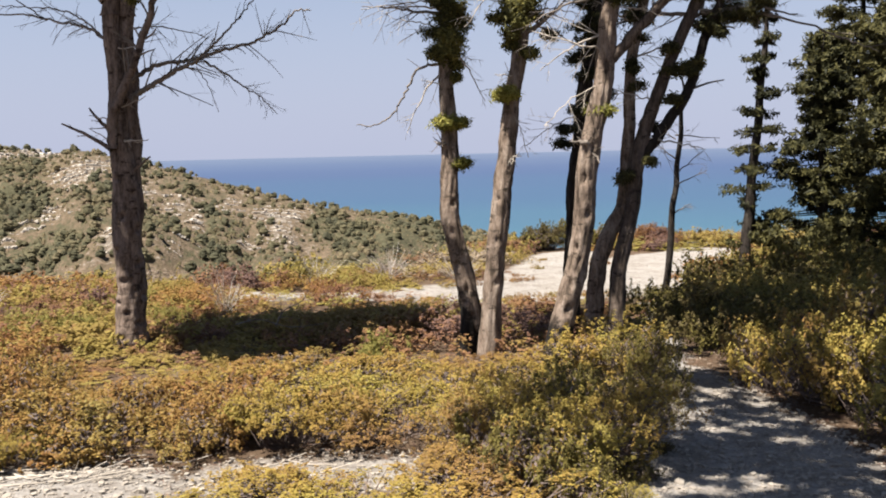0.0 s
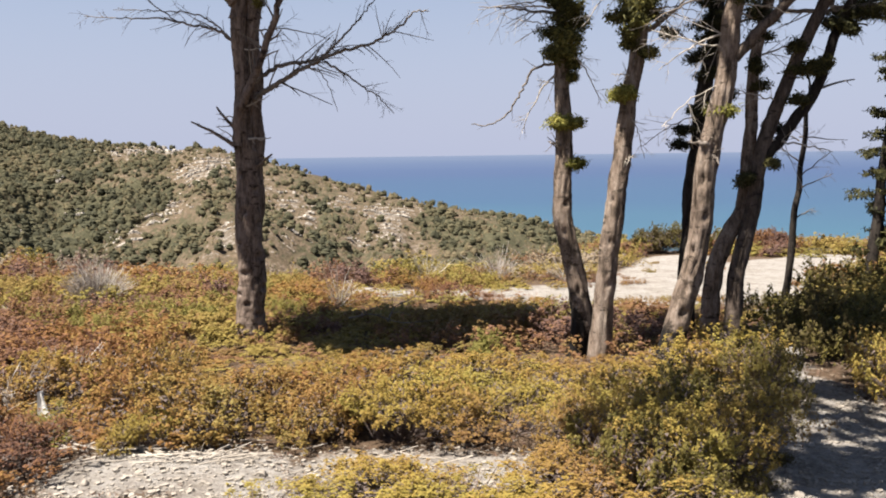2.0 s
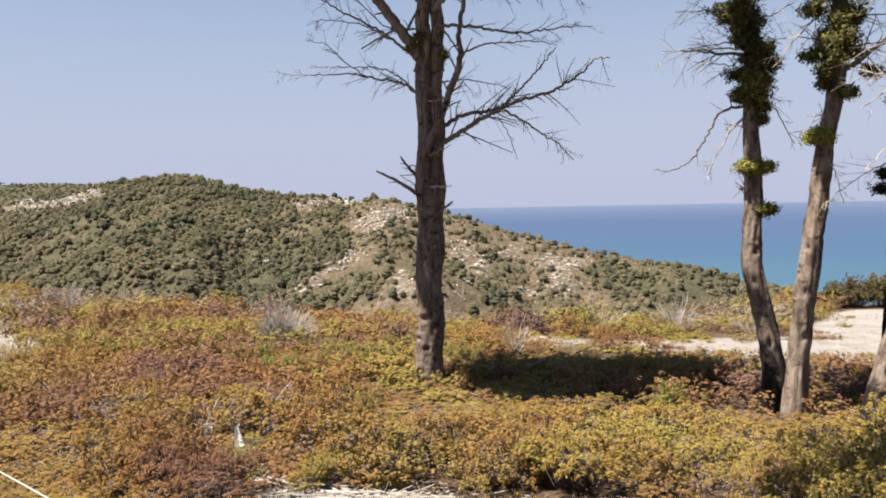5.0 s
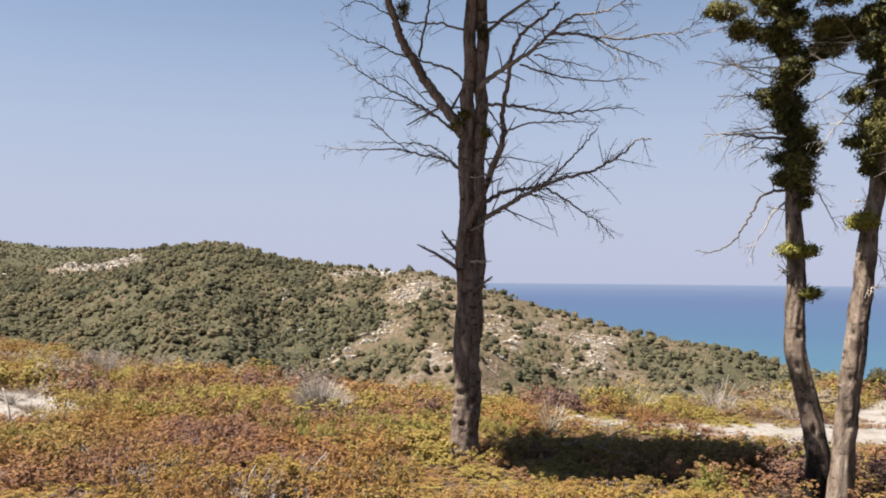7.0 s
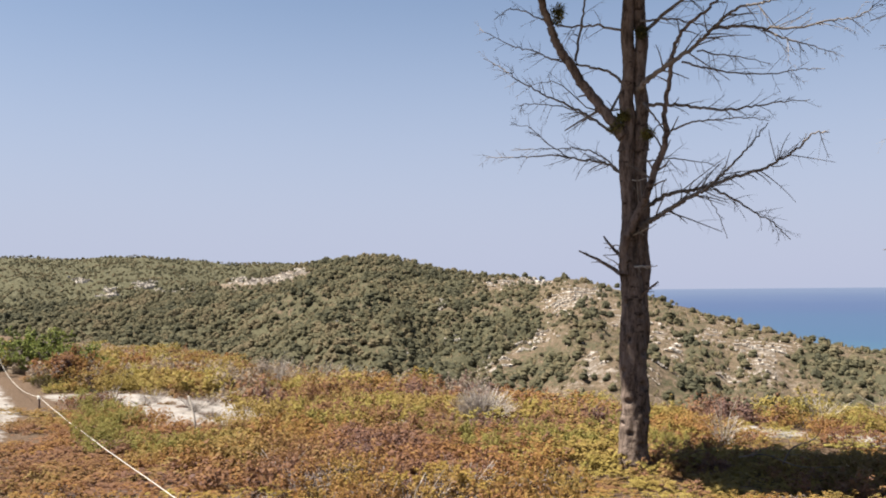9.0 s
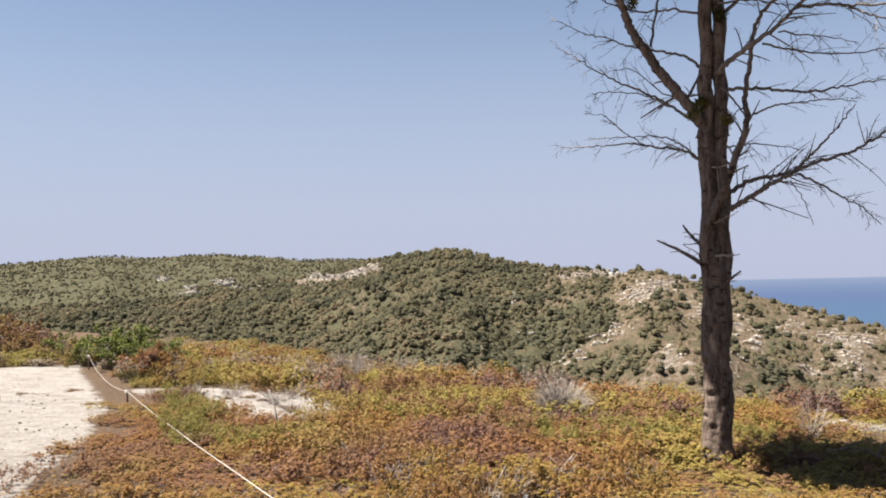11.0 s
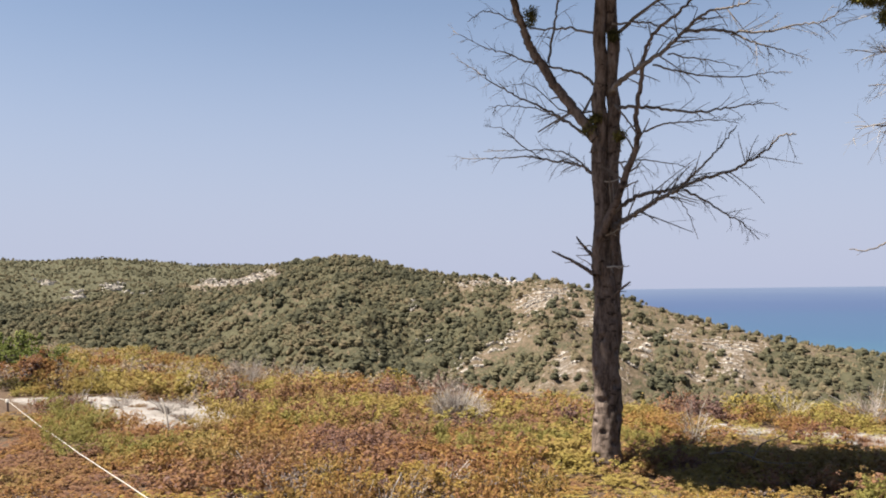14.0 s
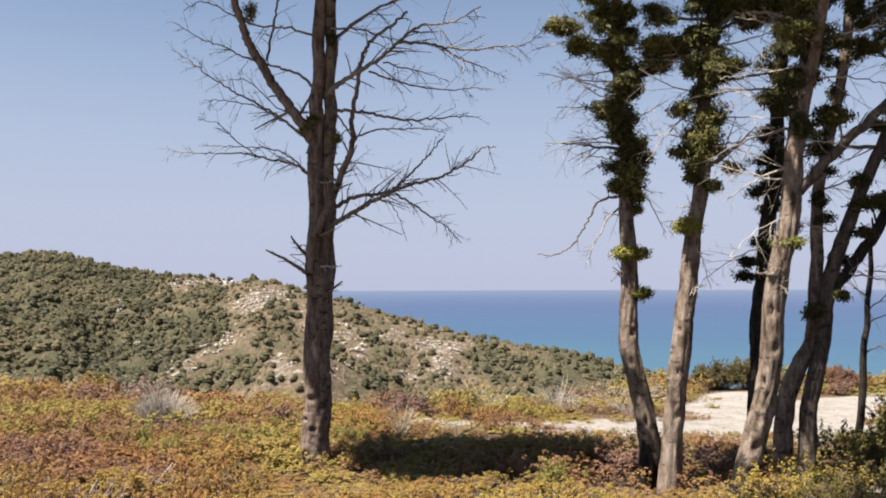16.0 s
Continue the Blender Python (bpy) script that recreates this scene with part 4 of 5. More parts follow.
for z_, dx_, dz_ in ((0.85, 0.4, 0.2), (1.2, -0.25, 0.2), (1.5, 0.55, -0.05), (1.45, -0.2, 0.1), (0.5, 0.2, 0.12), (1.0, 0.35, 0.3)):
    limb(thin, [(2.15, 11.5, z_), (2.15 + dx_, 11.45, z_ + dz_)], 0.010, 0.003, 5, 0.25, M_TWIG, "dead_branch")


def layered_conifer(x, y, h, spread, tiers, seed, label, leaf, density=200, low=0.12, lean=0.0):
    """A conifer with separate flat layers of foliage round a dark trunk."""
    ob = tree("conifer_tree", x, y, label)
    b = ob.location[2]
    trunk_part(ob, [(0, 0, -0.1), (lean * 0.3, 0, h * 0.3), (lean * 0.7, 0, h * 0.65), (lean, 0, h)], [0.045 * h / 2.4, 0.035 * h / 2.4, 0.025 * h / 2.4, 0.01], M_BARK_DARK, seed, sides=12)
    for k in range(tiers):
        f = low + (1 - low) * (k + 0.5) / tiers
        s = spread * (1.05 - 0.75 * f) * rng.uniform(0.6, 1.25)
        g = Geo()
        for _ in range(3):
            a = rng.uniform(0, 2 * np.pi)
            c = np.array([lean * f + np.cos(a) * s * 0.5, np.sin(a) * s * 0.5, f * h + rng.normal(0, 0.04)])
            sprays(g, c, np.array([s * 0.75, s * 0.75, 0.10 * h / 4]), density, 0.105, 0.022)
            tube(g, np.array([[lean * f, 0, f * h - 0.05], c]), [0.015, 0.005], 4)
        part("foliage", g, leaf, ob)
    return ob


layered_conifer(3.86, 14.5, 5.2, 0.50, 16, 1.0, "small slender conifer with layered tufts", M_FIR, 170, 0.10, 0.36)


def dense_conifer(x, y, h, spread, seed, label, clumps=70):
    """A full dark conifer: many clumps on short boughs, ragged outline."""
    ob = tree("conifer_tree", x, y, label)
    trunk_part(ob, [(0, 0, -0.1), (0.03, 0, h * 0.3), (-0.02, 0, h * 0.65), (0, 0, h)], [0.10, 0.08, 0.05, 0.012], M_BARK_DARK, seed, sides=12)
    for k in range(10):
        g = Geo()
        for _ in range(clumps // 5):
            f = min((k + rng.uniform(0, 1)) / 10 * 0.97 + 0.04, 1.0)
            lim = spread * (1.0 - 0.86 * f ** 1.25) * (0.75 + 0.35 * math.sin(f * 23 + seed))
            a = rng.uniform(0, 2 * np.pi)
            d_ = lim * math.sqrt(rng.uniform(0.15, 1.0))
            c = np.array([math.cos(a) * d_, math.sin(a) * d_, f * h - 0.12 * d_])
            s_ = rng.uniform(0.22, 0.42)
            sprays(g, c, np.array([s_, s_, s_ * 0.45]), 190, 0.12, 0.026)
            tube(g, np.array([[0, 0, f * h - 0.02], c]), [0.014, 0.004], 4)
        part("foliage", g, M_FIR, ob)
    return ob


for x_, y_, h_, sp_, sd_, n_ in ((5.05, 14.4, 3.9, 1.15, 2.0, 90), (5.7, 13.2, 4.8, 1.25, 3.0, 110), (6.35, 16.2, 6.4, 1.3, 4.0, 90), (6.7, 11.8, 6.0, 1.7, 5.0, 120), (8.2, 14.2, 6.4, 1.9, 8.0, 90), (5.75, 11.2, 3.2, 0.95, 9.0, 70)):
    dense_conifer(x_, y_, h_, sp_, sd_, "dense dark conifer beside the scrub" if h_ < 6 else "tall dense dark conifer above the scrub", n_)



def leafy_bough(ob, a, b, clumps, size, material):
    """A bough with clumps of foliage along it."""
    a, b = np.asarray(a, float), np.asarray(b, float)
    mid = (a + b) / 2 + np.array([0, 0, 0.1]) + rng.normal(0, 0.05, 3)
    bough = limb(ob, [a, mid, b], 0.022, 0.006, 5, 0.35, M_TWIG, "bough")
    g = Geo()
    for _ in range(clumps):
        f = rng.uniform(0.3, 1.05)
        c = a * (1 - f) + b * f + np.array([0, 0, 0.08]) + rng.normal(0, 0.06, 3)
        s_ = size * rng.uniform(0.7, 1.3)
        sprays(g, shifted([c], ob)[0], np.array([s_, s_, s_ * 0.38]), 95, 0.054, 0.0085)
    part("foliage", g, material, ob)


for _ in range(12):
    z_ = rng.uniform(2.8, 4.3)
    base_, own_ = ((0.15 + 0.05 * (z_ - 2.9), 7.72, z_), t3) if rng.uniform() < 0.45 else ((0.88 + 0.13 * (z_ - 2.7), 7.3, z_), t4)
    dx_ = rng.uniform(0.25, 0.75) * rng.choice([-1, 1])
    leafy_bough(own_, base_, (base_[0] + dx_, base_[1] + rng.uniform(-0.5, 0.5), z_ + rng.uniform(-0.1, 0.25)), 5, 0.15, M_CYPRESS)
for _ in range(14):
    z_ = rng.uniform(2.3, 4.4)
    base_ = (np.interp(z_, [2.0, 2.55, 3.3, 4.3], [1.46, 1.72, 1.95, 2.1]), 8.3, z_)
    dx_ = rng.uniform(0.25, 0.9) * rng.choice([-1, 1])
    leafy_bough(t5, base_, (base_[0] + dx_, 8.3 + rng.uniform(-0.5, 0.5), z_ + rng.uniform(-0.1, 0.3)), 5, 0.15, M_PINE)

# a tree beside the path, whose crown hangs over the walker and dapples the path
over = tree("conifer_tree", 2.4, 0.7, "leaning conifer beside the path, its crown overhead")
trunk_part(over, [(0, 0, -0.1), (-0.2, 0.2, 1.2), (-0.7, 0.8, 2.8), (-1.7, 1.4, 4.2), (-2.9, 2.1, 5.4)], [0.13, 0.115, 0.10, 0.08, 0.04], M_BARK_PALE, 6.6, sides=14)
for dx_, dy_ in ((-1.2, 0.8), (0.9, 1.1), (0.4, 1.9), (-1.6, 1.6), (0.8, -0.2)):
    limb(over, [(0.7, 2.1, 4.2), (0.1 + dx_ * 0.5 - 0.2, 2.3 + dy_ * 0.5, 4.9), (-0.4 + dx_, 2.4 + dy_, 5.3)], 0.05, 0.015, 6, 0.7, M_BARK, "branch")
g = Geo()
for k in range(104):
    c = np.array([-1.0 + rng.normal(0, 0.6), 2.7 + rng.normal(0, 0.75), rng.uniform(4.9, 6.1)]) + (np.array([0.25, 1.25, 0.0]) if k > 77 else 0.0)
    sprays(g, shifted([c], over)[0], np.array([0.34, 0.34, 0.18]), 90, 0.13, 0.06)
part("crown", g, M_CYPRESS, over, "open green crown with gaps")

# ---- scrub ----


def bush(seed, radius, tall, shoots, leaf_len, leaf_w, per=12, lobes=6, rosette=0.022, twigs=1.0):
    """A cushion shrub of upright leafy shoots in clusters: (leaf geometry, stem geometry), base at the origin."""
    global rng
    kept, rng = rng, np.random.default_rng(seed)
    lf, st = Geo(), Geo()
    c = np.stack([rng.normal(0, radius * 0.48, lobes), rng.normal(0, radius * 0.48, lobes), rng.uniform(0.34, 0.66, lobes) * tall], -1)
    c[:, :2] *= np.minimum(1.0, 0.7 * radius / (np.hypot(c[:, 0], c[:, 1]) + 1e-9))[:, None]
    s = rng.uniform(0.30, 0.50, lobes) * radius
    size = np.stack([s, s, np.full(lobes, tall * 0.36)], -1)
    # clusters of shoots over the lobes, each a bundle of tips
    groups = max(6, shoots // 6)
    which = rng.integers(0, lobes, groups)
    way = rng.normal(size=(groups, 3))
    way[:, 2] = np.abs(way[:, 2]) * 0.9 - 0.30 * rng.uniform(0, 1, groups)
    way /= np.linalg.norm(way, axis=1)[:, None]
    heart = c[which] + way * rng.uniform(0.74, 1.12, groups)[:, None] * size[which]
    pick_ = rng.integers(0, groups, shoots)
    tip = heart[pick_] + rng.normal(0, rosette * 1.25, (shoots, 3)) * np.array([1, 1, 1.2])
    tip[:, 2] = np.maximum(tip[:, 2], 0.03)
    axis = way[pick_] * 0.55 + np.array([0, 0, 0.7]) + rng.normal(0, 0.28, (shoots, 3))
    axis /= np.linalg.norm(axis, axis=1)[:, None]
    # leaves: a rosette at the tip, then scattered down the shoot
    out_ = rng.normal(size=(shoots, per, 3))
    out_ /= np.linalg.norm(out_, axis=2)[..., None]
    down = np.where(rng.uniform(0, 1, (shoots, per)) < 0.62, rng.uniform(-0.3, 0.5, (shoots, per)), rng.uniform(0.5, 2.6, (shoots, per))) * rosette
    cl = tip[:, None] - axis[:, None] * down[..., None] + out_ * rosette * rng.uniform(0.25, 0.75, (shoots, per))[..., None]
    leaves(lf, cl.reshape(-1, 3), (axis[:, None] * 0.75 + out_ * 0.8).reshape(-1, 3), leaf_len, leaf_w, 0.25, 0.30, True)
    # dry brown leaves and twigs inside the cushion
    old = rng.integers(0, groups, shoots)
    oc = c[which[old]] + (heart[old] - c[which[old]]) * rng.uniform(0.35, 0.86, shoots)[:, None] + rng.normal(0, rosette, (shoots, 3))
    oc[:, 2] = np.maximum(oc[:, 2], 0.015)
    leaves(st, oc, way[old], leaf_len * 1.7, leaf_w * 1.1, 0.3, 0.8, True)
    for k in range(int(min(groups, 130) * twigs)):
        a = np.array([rng.normal(0, 0.05), rng.normal(0, 0.05), 0.0])
        b = heart[k] * 0.99
        mid = (a + b) / 2 + rng.normal(0, 0.03, 3) + np.array([b[0] * 0.12, b[1] * 0.12, -0.03])
        tube(st, np.array([a, mid, b]), [0.0042, 0.0016], 3, cap=False)
    rng = kept
    return lf, st


def twiggy(seed, radius, tall, stems):
    """A dry, leafless shrub of fine branching twigs."""
    global rng
    kept, rng = rng, np.random.default_rng(seed)
    g = Geo()
    for _ in range(stems):
        way = np.array([rng.normal(0, 0.55), rng.normal(0, 0.55), 1.0])
        way /= np.linalg.norm(way)
        ln_ = tall * rng.uniform(0.6, 1.1)
        s = np.linspace(0, 1, 5)[:, None]
        ln3 = way * ln_ * s * np.array([radius / tall * 1.6, radius / tall * 1.6, 1.0]) + np.cumsum(rng.normal(0, 0.02, (5, 3)), 0) * s
        tube(g, ln3, [0.0045, 0.0018], 3, cap=False)
        twigs_on(g, ln3, 0.0045, 6, ln_ * 0.55, 0, 0.12, 1.1, 0.15, 1.0)
    rng = kept
    return g


NEAR = [bush(100 + k, rr_, tt_, 1250, 0.0130, 0.0088, 12, 9, 0.0175) for k, (rr_, tt_) in enumerate([(0.50, 0.50), (0.44, 0.44), (0.56, 0.52), (0.40, 0.40), (0.48, 0.56), (0.52, 0.44)])]
NEXT = [bush(150 + k, rr_, tt_, 760, 0.0165, 0.0108, 11, 8, 0.020) for k, (rr_, tt_) in enumerate([(0.50, 0.36), (0.44, 0.33), (0.54, 0.36), (0.48, 0.32)])]
MID = [bush(200 + k, rr_, tt_, 400, 0.0205, 0.0136, 10, 7, 0.025) for k, (rr_, tt_) in enumerate([(0.50, 0.26), (0.44, 0.23), (0.58, 0.27), (0.42, 0.21)])]
BACK = [bush(300 + k, rr_, tt_, 220, 0.032, 0.022, 9, 6, 0.038) for k, (rr_, tt_) in enumerate([(0.60, 0.31), (0.55, 0.27), (0.70, 0.33)])]
near_mesh = [(a.mesh("foliage", M_HEATH), b.mesh("stalk", M_STEM)) for a, b in NEAR]
shade_toned_mesh = [(a.mesh("foliage", M_GREEN), b.mesh("stalk", M_STEM)) for a, b in NEXT]
olive_mesh = [(a.mesh("foliage", M_OLIVE), b.mesh("stalk", M_STEM)) for a, b in NEAR]
next_mesh = [(a.mesh("foliage", M_HEATH), b.mesh("stalk", M_STEM)) for a, b in NEXT]
next_olive = [(a.mesh("foliage", M_OLIVE), b.mesh("stalk", M_STEM)) for a, b in NEXT]

TRUNKS = [(-3.62, 4.72), (-3.45, 4.4), (-3.3, 4.2), (-6.6, 9.8), (-6.65, 10.1), (-6.35, 9.55), (0.9, 7.9), (-3.72, 8.2), (-0.43, 7.75), (-0.24, 8.0), (0.29, 7.3), (0.8, 8.4), (1.01, 8.3), (2.12, 11.5), (0.62, 8.65)]
near_done, mid_geo, shade_geo, back_geo, rust_geo, grey_geo, lime_geo = 0, Geo(), Geo(), Geo(), Geo(), Geo(), Geo()
tint = lambda x, y: float(fbm(x, y, 3.2, 2, 61.0))


def spot(m_x, m_y, turn, s, sz):
    return np.array(Matrix.LocRotScale((m_x, m_y, height(m_x, m_y) - 0.03), Euler((0, 0, turn)), (s, s, s * sz)))


cells = []
step, y_ = 0.43, 1.6
while y_ < 30.0:
    step = 0.54 + 0.018 * max(0.0, y_ - 3)
    for x_ in np.arange(-34, 16, step):
        cells.append((x_ + rng.uniform(-0.4, 0.4) * step, y_ + rng.uniform(-0.4, 0.4) * step, step))
    y_ += step
cells += [(-3.5, 3.95, 0.5), (-3.8, 4.0, 0.5), (-3.4, 3.6, 0.5), (-4.0, 4.35, 0.5), (-3.2, 3.3, 0.5), (0.75, 4.9, 0.5), (0.55, 4.4, 0.5), (0.3, 3.95, 0.5), (0.85, 5.5, 0.5), (0.92, 6.1, 0.5), (0.95, 6.7, 0.5), (0.1, 4.3, 0.5), (0.4, 5.0, 0.5)]
cells = np.array(cells)
c_az, c_r = np.degrees(np.arctan2(cells[:, 0], cells[:, 1])), np.hypot(cells[:, 0], cells[:, 1])
c_bare = bareness(cells[:, 0], cells[:, 1])
c_over = cells[:, 1] - brow(cells[:, 0])
keep = (cells[:, 2] == 0.5) | (c_az > -74) & (c_az < 37) & (c_r > 3.4) & (c_over < np.where(cells[:, 0] < -13, 3.0, 0.9)) & (c_bare < np.where(c_r < 7.5, -0.10, -0.2))
gap = fbm(cells[:, 0], cells[:, 1], 1.8, 3, 21.0)
for (x_, y_, st_), r_, bare_, gp, ok in zip(cells, c_r, c_bare, gap, keep):
    if not ok or min(math.hypot(x_ - a, y_ - b) for a, b in TRUNKS) < 0.26:
        continue
    if y_ < 4.1 and -3.3 < x_ < -0.35 and (x_ < -1.75 or x_ > -0.5 and y_ > 3.9 or y_ > 3.95):
        continue
    if gp < -0.55 or math.hypot(x_ + 3.45, y_ - 4.55) < 0.55:
        continue
    # shrubs where tree shade falls take the darkened leaves
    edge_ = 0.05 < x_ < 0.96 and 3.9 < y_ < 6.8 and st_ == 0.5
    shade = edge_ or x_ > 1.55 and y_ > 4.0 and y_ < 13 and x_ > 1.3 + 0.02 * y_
    s = 1.02 + 0.45 * gp + rng.uniform(-0.25, 0.32)
    s = min(s, (0.13 - bare_) / 0.5)
    if st_ == 0.5:
        s = min(s, 0.8)
    low_ = float(np.interp(y_, [4.8, 6.4, 9.0, 11.5, 14.0], [1.12, 0.58, 0.44, 0.42, 0.62]))
    if shade:
        s, low_ = s * rng.uniform(0.9, 1.2), rng.uniform(0.8, 1.2)
    top_ = float(np.interp(y_, [3.6, 4.4, 5.4, 6.4, 9.0, 11.5, 14.0], [0.16, 0.46, 0.44, 0.34, 0.25, 0.16, 0.34]))
    if x_ < -4.4 and y_ > 8.0:
        top_ = 0.30
    if x_ < -3.6 and y_ < 8.0:
        top_ = min(top_, 0.27)
    if not shade:
        low_ = min(max(low_, 0.75), top_ * rng.uniform(0.45, 1.6) / (0.52 * s))
    if abs((x_ + 13.05) * 0.428 + (y_ - 7.58) * 0.904) < 0.6 and x_ > -21.6 and y_ > 2.6:
        if x_ < -13.3:
            continue
        low_ = min(low_, 0.13 / (0.52 * s))
    # the feet of the trees and the pale track stay in sight over the shrubs
    s = min(s * 1.12, 1.5)
    low_ = min(low_, 1.7)
    az_, e_r = math.degrees(math.atan2(x_ + 0.2, y_ + 0.05)), math.hypot(x_ + 0.2, y_ + 0.05)
    drop_ = 0.0
    if r_ < 7.9 and -8.5 < az_ < 4.5:
        drop_ = 13.7
    elif r_ < 9.0 and -29 < az_ < -20.5:
        drop_ = 13.3
    elif r_ < 8.3 and -20.5 <= az_ <= -8.5:
        drop_ = 12.9
    elif 4.5 <= az_ < 20 and r_ < 17:
        drop_ = float(np.interp(az_, [4.5, 7, 10.5, 13.2, 15, 20], [11.5, 9.9, 8.8, 8.2, 7.3, 3.5]))
    if drop_:
        room = max(1.38 - e_r * math.tan(math.radians(drop_)) - height(x_, y_), 0.10)
        low_ = min(low_, room / (0.56 * s))
        if room <= 0.10 and r_ > 11:
            continue
    if shade and rng.uniform() < 0.2:
        shade = False
    turn = rng.uniform(0, 6.28)
    if r_ < 7.4 and near_done < 298:
        olive = x_ > -1.5 and rng.uniform() < 0.92 or x_ > -2.5 and rng.uniform() < 0.4 or rng.uniform() < 0.12
        kinds = shade_toned_mesh if shade else (olive_mesh if olive else near_mesh) if r_ < 5.4 else (next_olive if olive else next_mesh)
        k = int(rng.integers(0, len(kinds)))
        if kinds is not near_mesh and kinds is not olive_mesh:
            low_ *= 1.4
        ob = new("heath_shrub")
        ob.matrix_world = Matrix.LocRotScale((x_, y_, height(x_, y_) - 0.03), Euler((0, 0, turn)), (s, s, s * low_ * rng.uniform(0.85, 1.15)))
        fm, sm = kinds[k]
        part("foliage", fm, None, ob)
        part("stalk", sm, None, ob)
        tagged(ob, "olive shrub beside the path, leaves darkened for tree shade" if shade else "low cushion heath shrub with orange and olive leaves", "shrub", "scrub on the plateau")
        near_done += 1
    elif r_ < 15:
        lf, st = MID[int(rng.integers(0, len(MID)))]
        tone = tint(x_, y_) + rng.normal(0, 0.22)
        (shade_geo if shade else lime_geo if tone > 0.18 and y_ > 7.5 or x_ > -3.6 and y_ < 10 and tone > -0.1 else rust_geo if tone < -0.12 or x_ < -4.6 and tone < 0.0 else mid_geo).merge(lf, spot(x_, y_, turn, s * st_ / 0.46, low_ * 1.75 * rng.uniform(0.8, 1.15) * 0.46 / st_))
    else:
        lf, st = BACK[int(rng.integers(0, len(BACK)))]
        (grey_geo if -6.5 < x_ < 0.6 and 13 < y_ < 18 and rng.uniform() < 0.5 or x_ < -6.5 and rng.uniform() < 0.2 else rust_geo if tint(x_, y_) < -0.22 else lime_geo if tint(x_, y_) > 0.0 else back_geo).merge(lf, spot(x_, y_, turn, s * st_ / 0.58, low_ * 1.65 * rng.uniform(0.7, 1.15) * 0.58 / st_))
# low stray shrubs on the pale track
for _ in range(260):
    x_, y_ = rng.uniform(-3.5, 4.5), rng.uniform(10.8, 19.5)
    bare_ = float(bareness(x_, y_))
    if 0.0 < bare_ < 0.9 and rng.uniform() < 0.55 - 0.5 * bare_:
        s = rng.uniform(0.22, 0.5)
        mid_geo.merge(MID[int(rng.integers(0, len(MID)))][0], spot(x_, y_, rng.uniform(0, 6.28), s, 0.95))
for _ in range(120):
    x_, y_ = rng.uniform(-16, -8.5), rng.uniform(7.0, 10.4)
    if bareness(x_, y_) > 0.1 and rng.uniform() < 0.5:
        rust_geo.merge(MID[int(rng.integers(0, len(MID)))][0], spot(x_, y_, rng.uniform(0, 6.28), rng.uniform(0.2, 0.5), 0.75))
tagged(new("scrub", mid_geo.mesh("scrub", M_HEATH)), "orange and olive heath scrub covering the slope", "scrub", kind="stuff")
tagged(new("rusty_scrub", rust_geo.mesh("rusty_scrub", M_RUST)), "reddish brown heath scrub between the olive shrubs", "scrub", kind="stuff")
tagged(new("yellow_scrub", lime_geo.mesh("yellow_scrub", M_LIME)), "yellow-green heath cushions scattered over the slope", "scrub", kind="stuff")
tagged(new("grey_scrub", grey_geo.mesh("grey_scrub", M_BROWSE)), "greyish brown dry scrub along the brow", "scrub", kind="stuff")
tagged(new("shade_toned_scrub", shade_geo.mesh("shade_toned_scrub", M_GREEN)), "olive scrub under the trees, its leaves darkened for shade", "scrub", kind="stuff")
tagged(new("far_scrub", back_geo.mesh("far_scrub", M_HEATH)), "orange heath scrub along the brow of the slope", "scrub", kind="stuff")

# ---- woods on the hills ----
woods, brush = Geo(), Geo()


def crown_form(seed, rings, around, sprigs):
    """A lumpy, ragged crown about one unit across: knobbly boughs and loose sprigs."""
    r = np.random.default_rng(seed)
    lobes = r.normal(size=(6, 3))
    lobes /= np.linalg.norm(lobes, axis=1)[:, None]
    el_, az_ = np.meshgrid(np.radians(np.linspace(-28, 72, rings)), np.arange(around) / around * 2 * np.pi, indexing="ij")
    az_ = az_ + (np.arange(rings) % 2)[:, None] * np.pi / around + r.normal(0, 0.12, az_.shape)
    d = np.stack([np.cos(el_) * np.cos(az_), np.cos(el_) * np.sin(az_), np.sin(el_)], -1).reshape(-1, 3)
    d = np.vstack([d, [[0, 0, 1.0]]])
    rad = 0.36 + 0.22 * np.max(np.clip(d @ lobes.T - 0.55, 0, 1), axis=1) * 1.6 + r.normal(0, 0.055, len(d))
    v = d * rad[:, None] * np.array([1.05, 1.05, 0.95])
    t = []
    for a in range(rings - 1):
        for b in range(around):
            p, q = a * around + b, a * around + (b + 1) % around
            t += [(p, q, p + around), (q, q + around, p + around)]
    t += [((rings - 1) * around + b, (rings - 1) * around + (b + 1) % around, len(d) - 1) for b in range(around)]
    v[:, 2] += 0.30
    g = Geo()
    g.add(v, None, t)
    if sprigs:
        w_d = r.normal(size=(sprigs, 3))
        w_d[:, 2] = np.abs(w_d[:, 2]) * 0.9 - 0.1
        w_d /= np.linalg.norm(w_d, axis=1)[:, None]
        leaves(g, w_d * r.uniform(0.36, 0.54, sprigs)[:, None] + np.array([0, 0, 0.30]), w_d, 0.20, 0.15, 0.3, 0.6, True)
    return g.arrays()


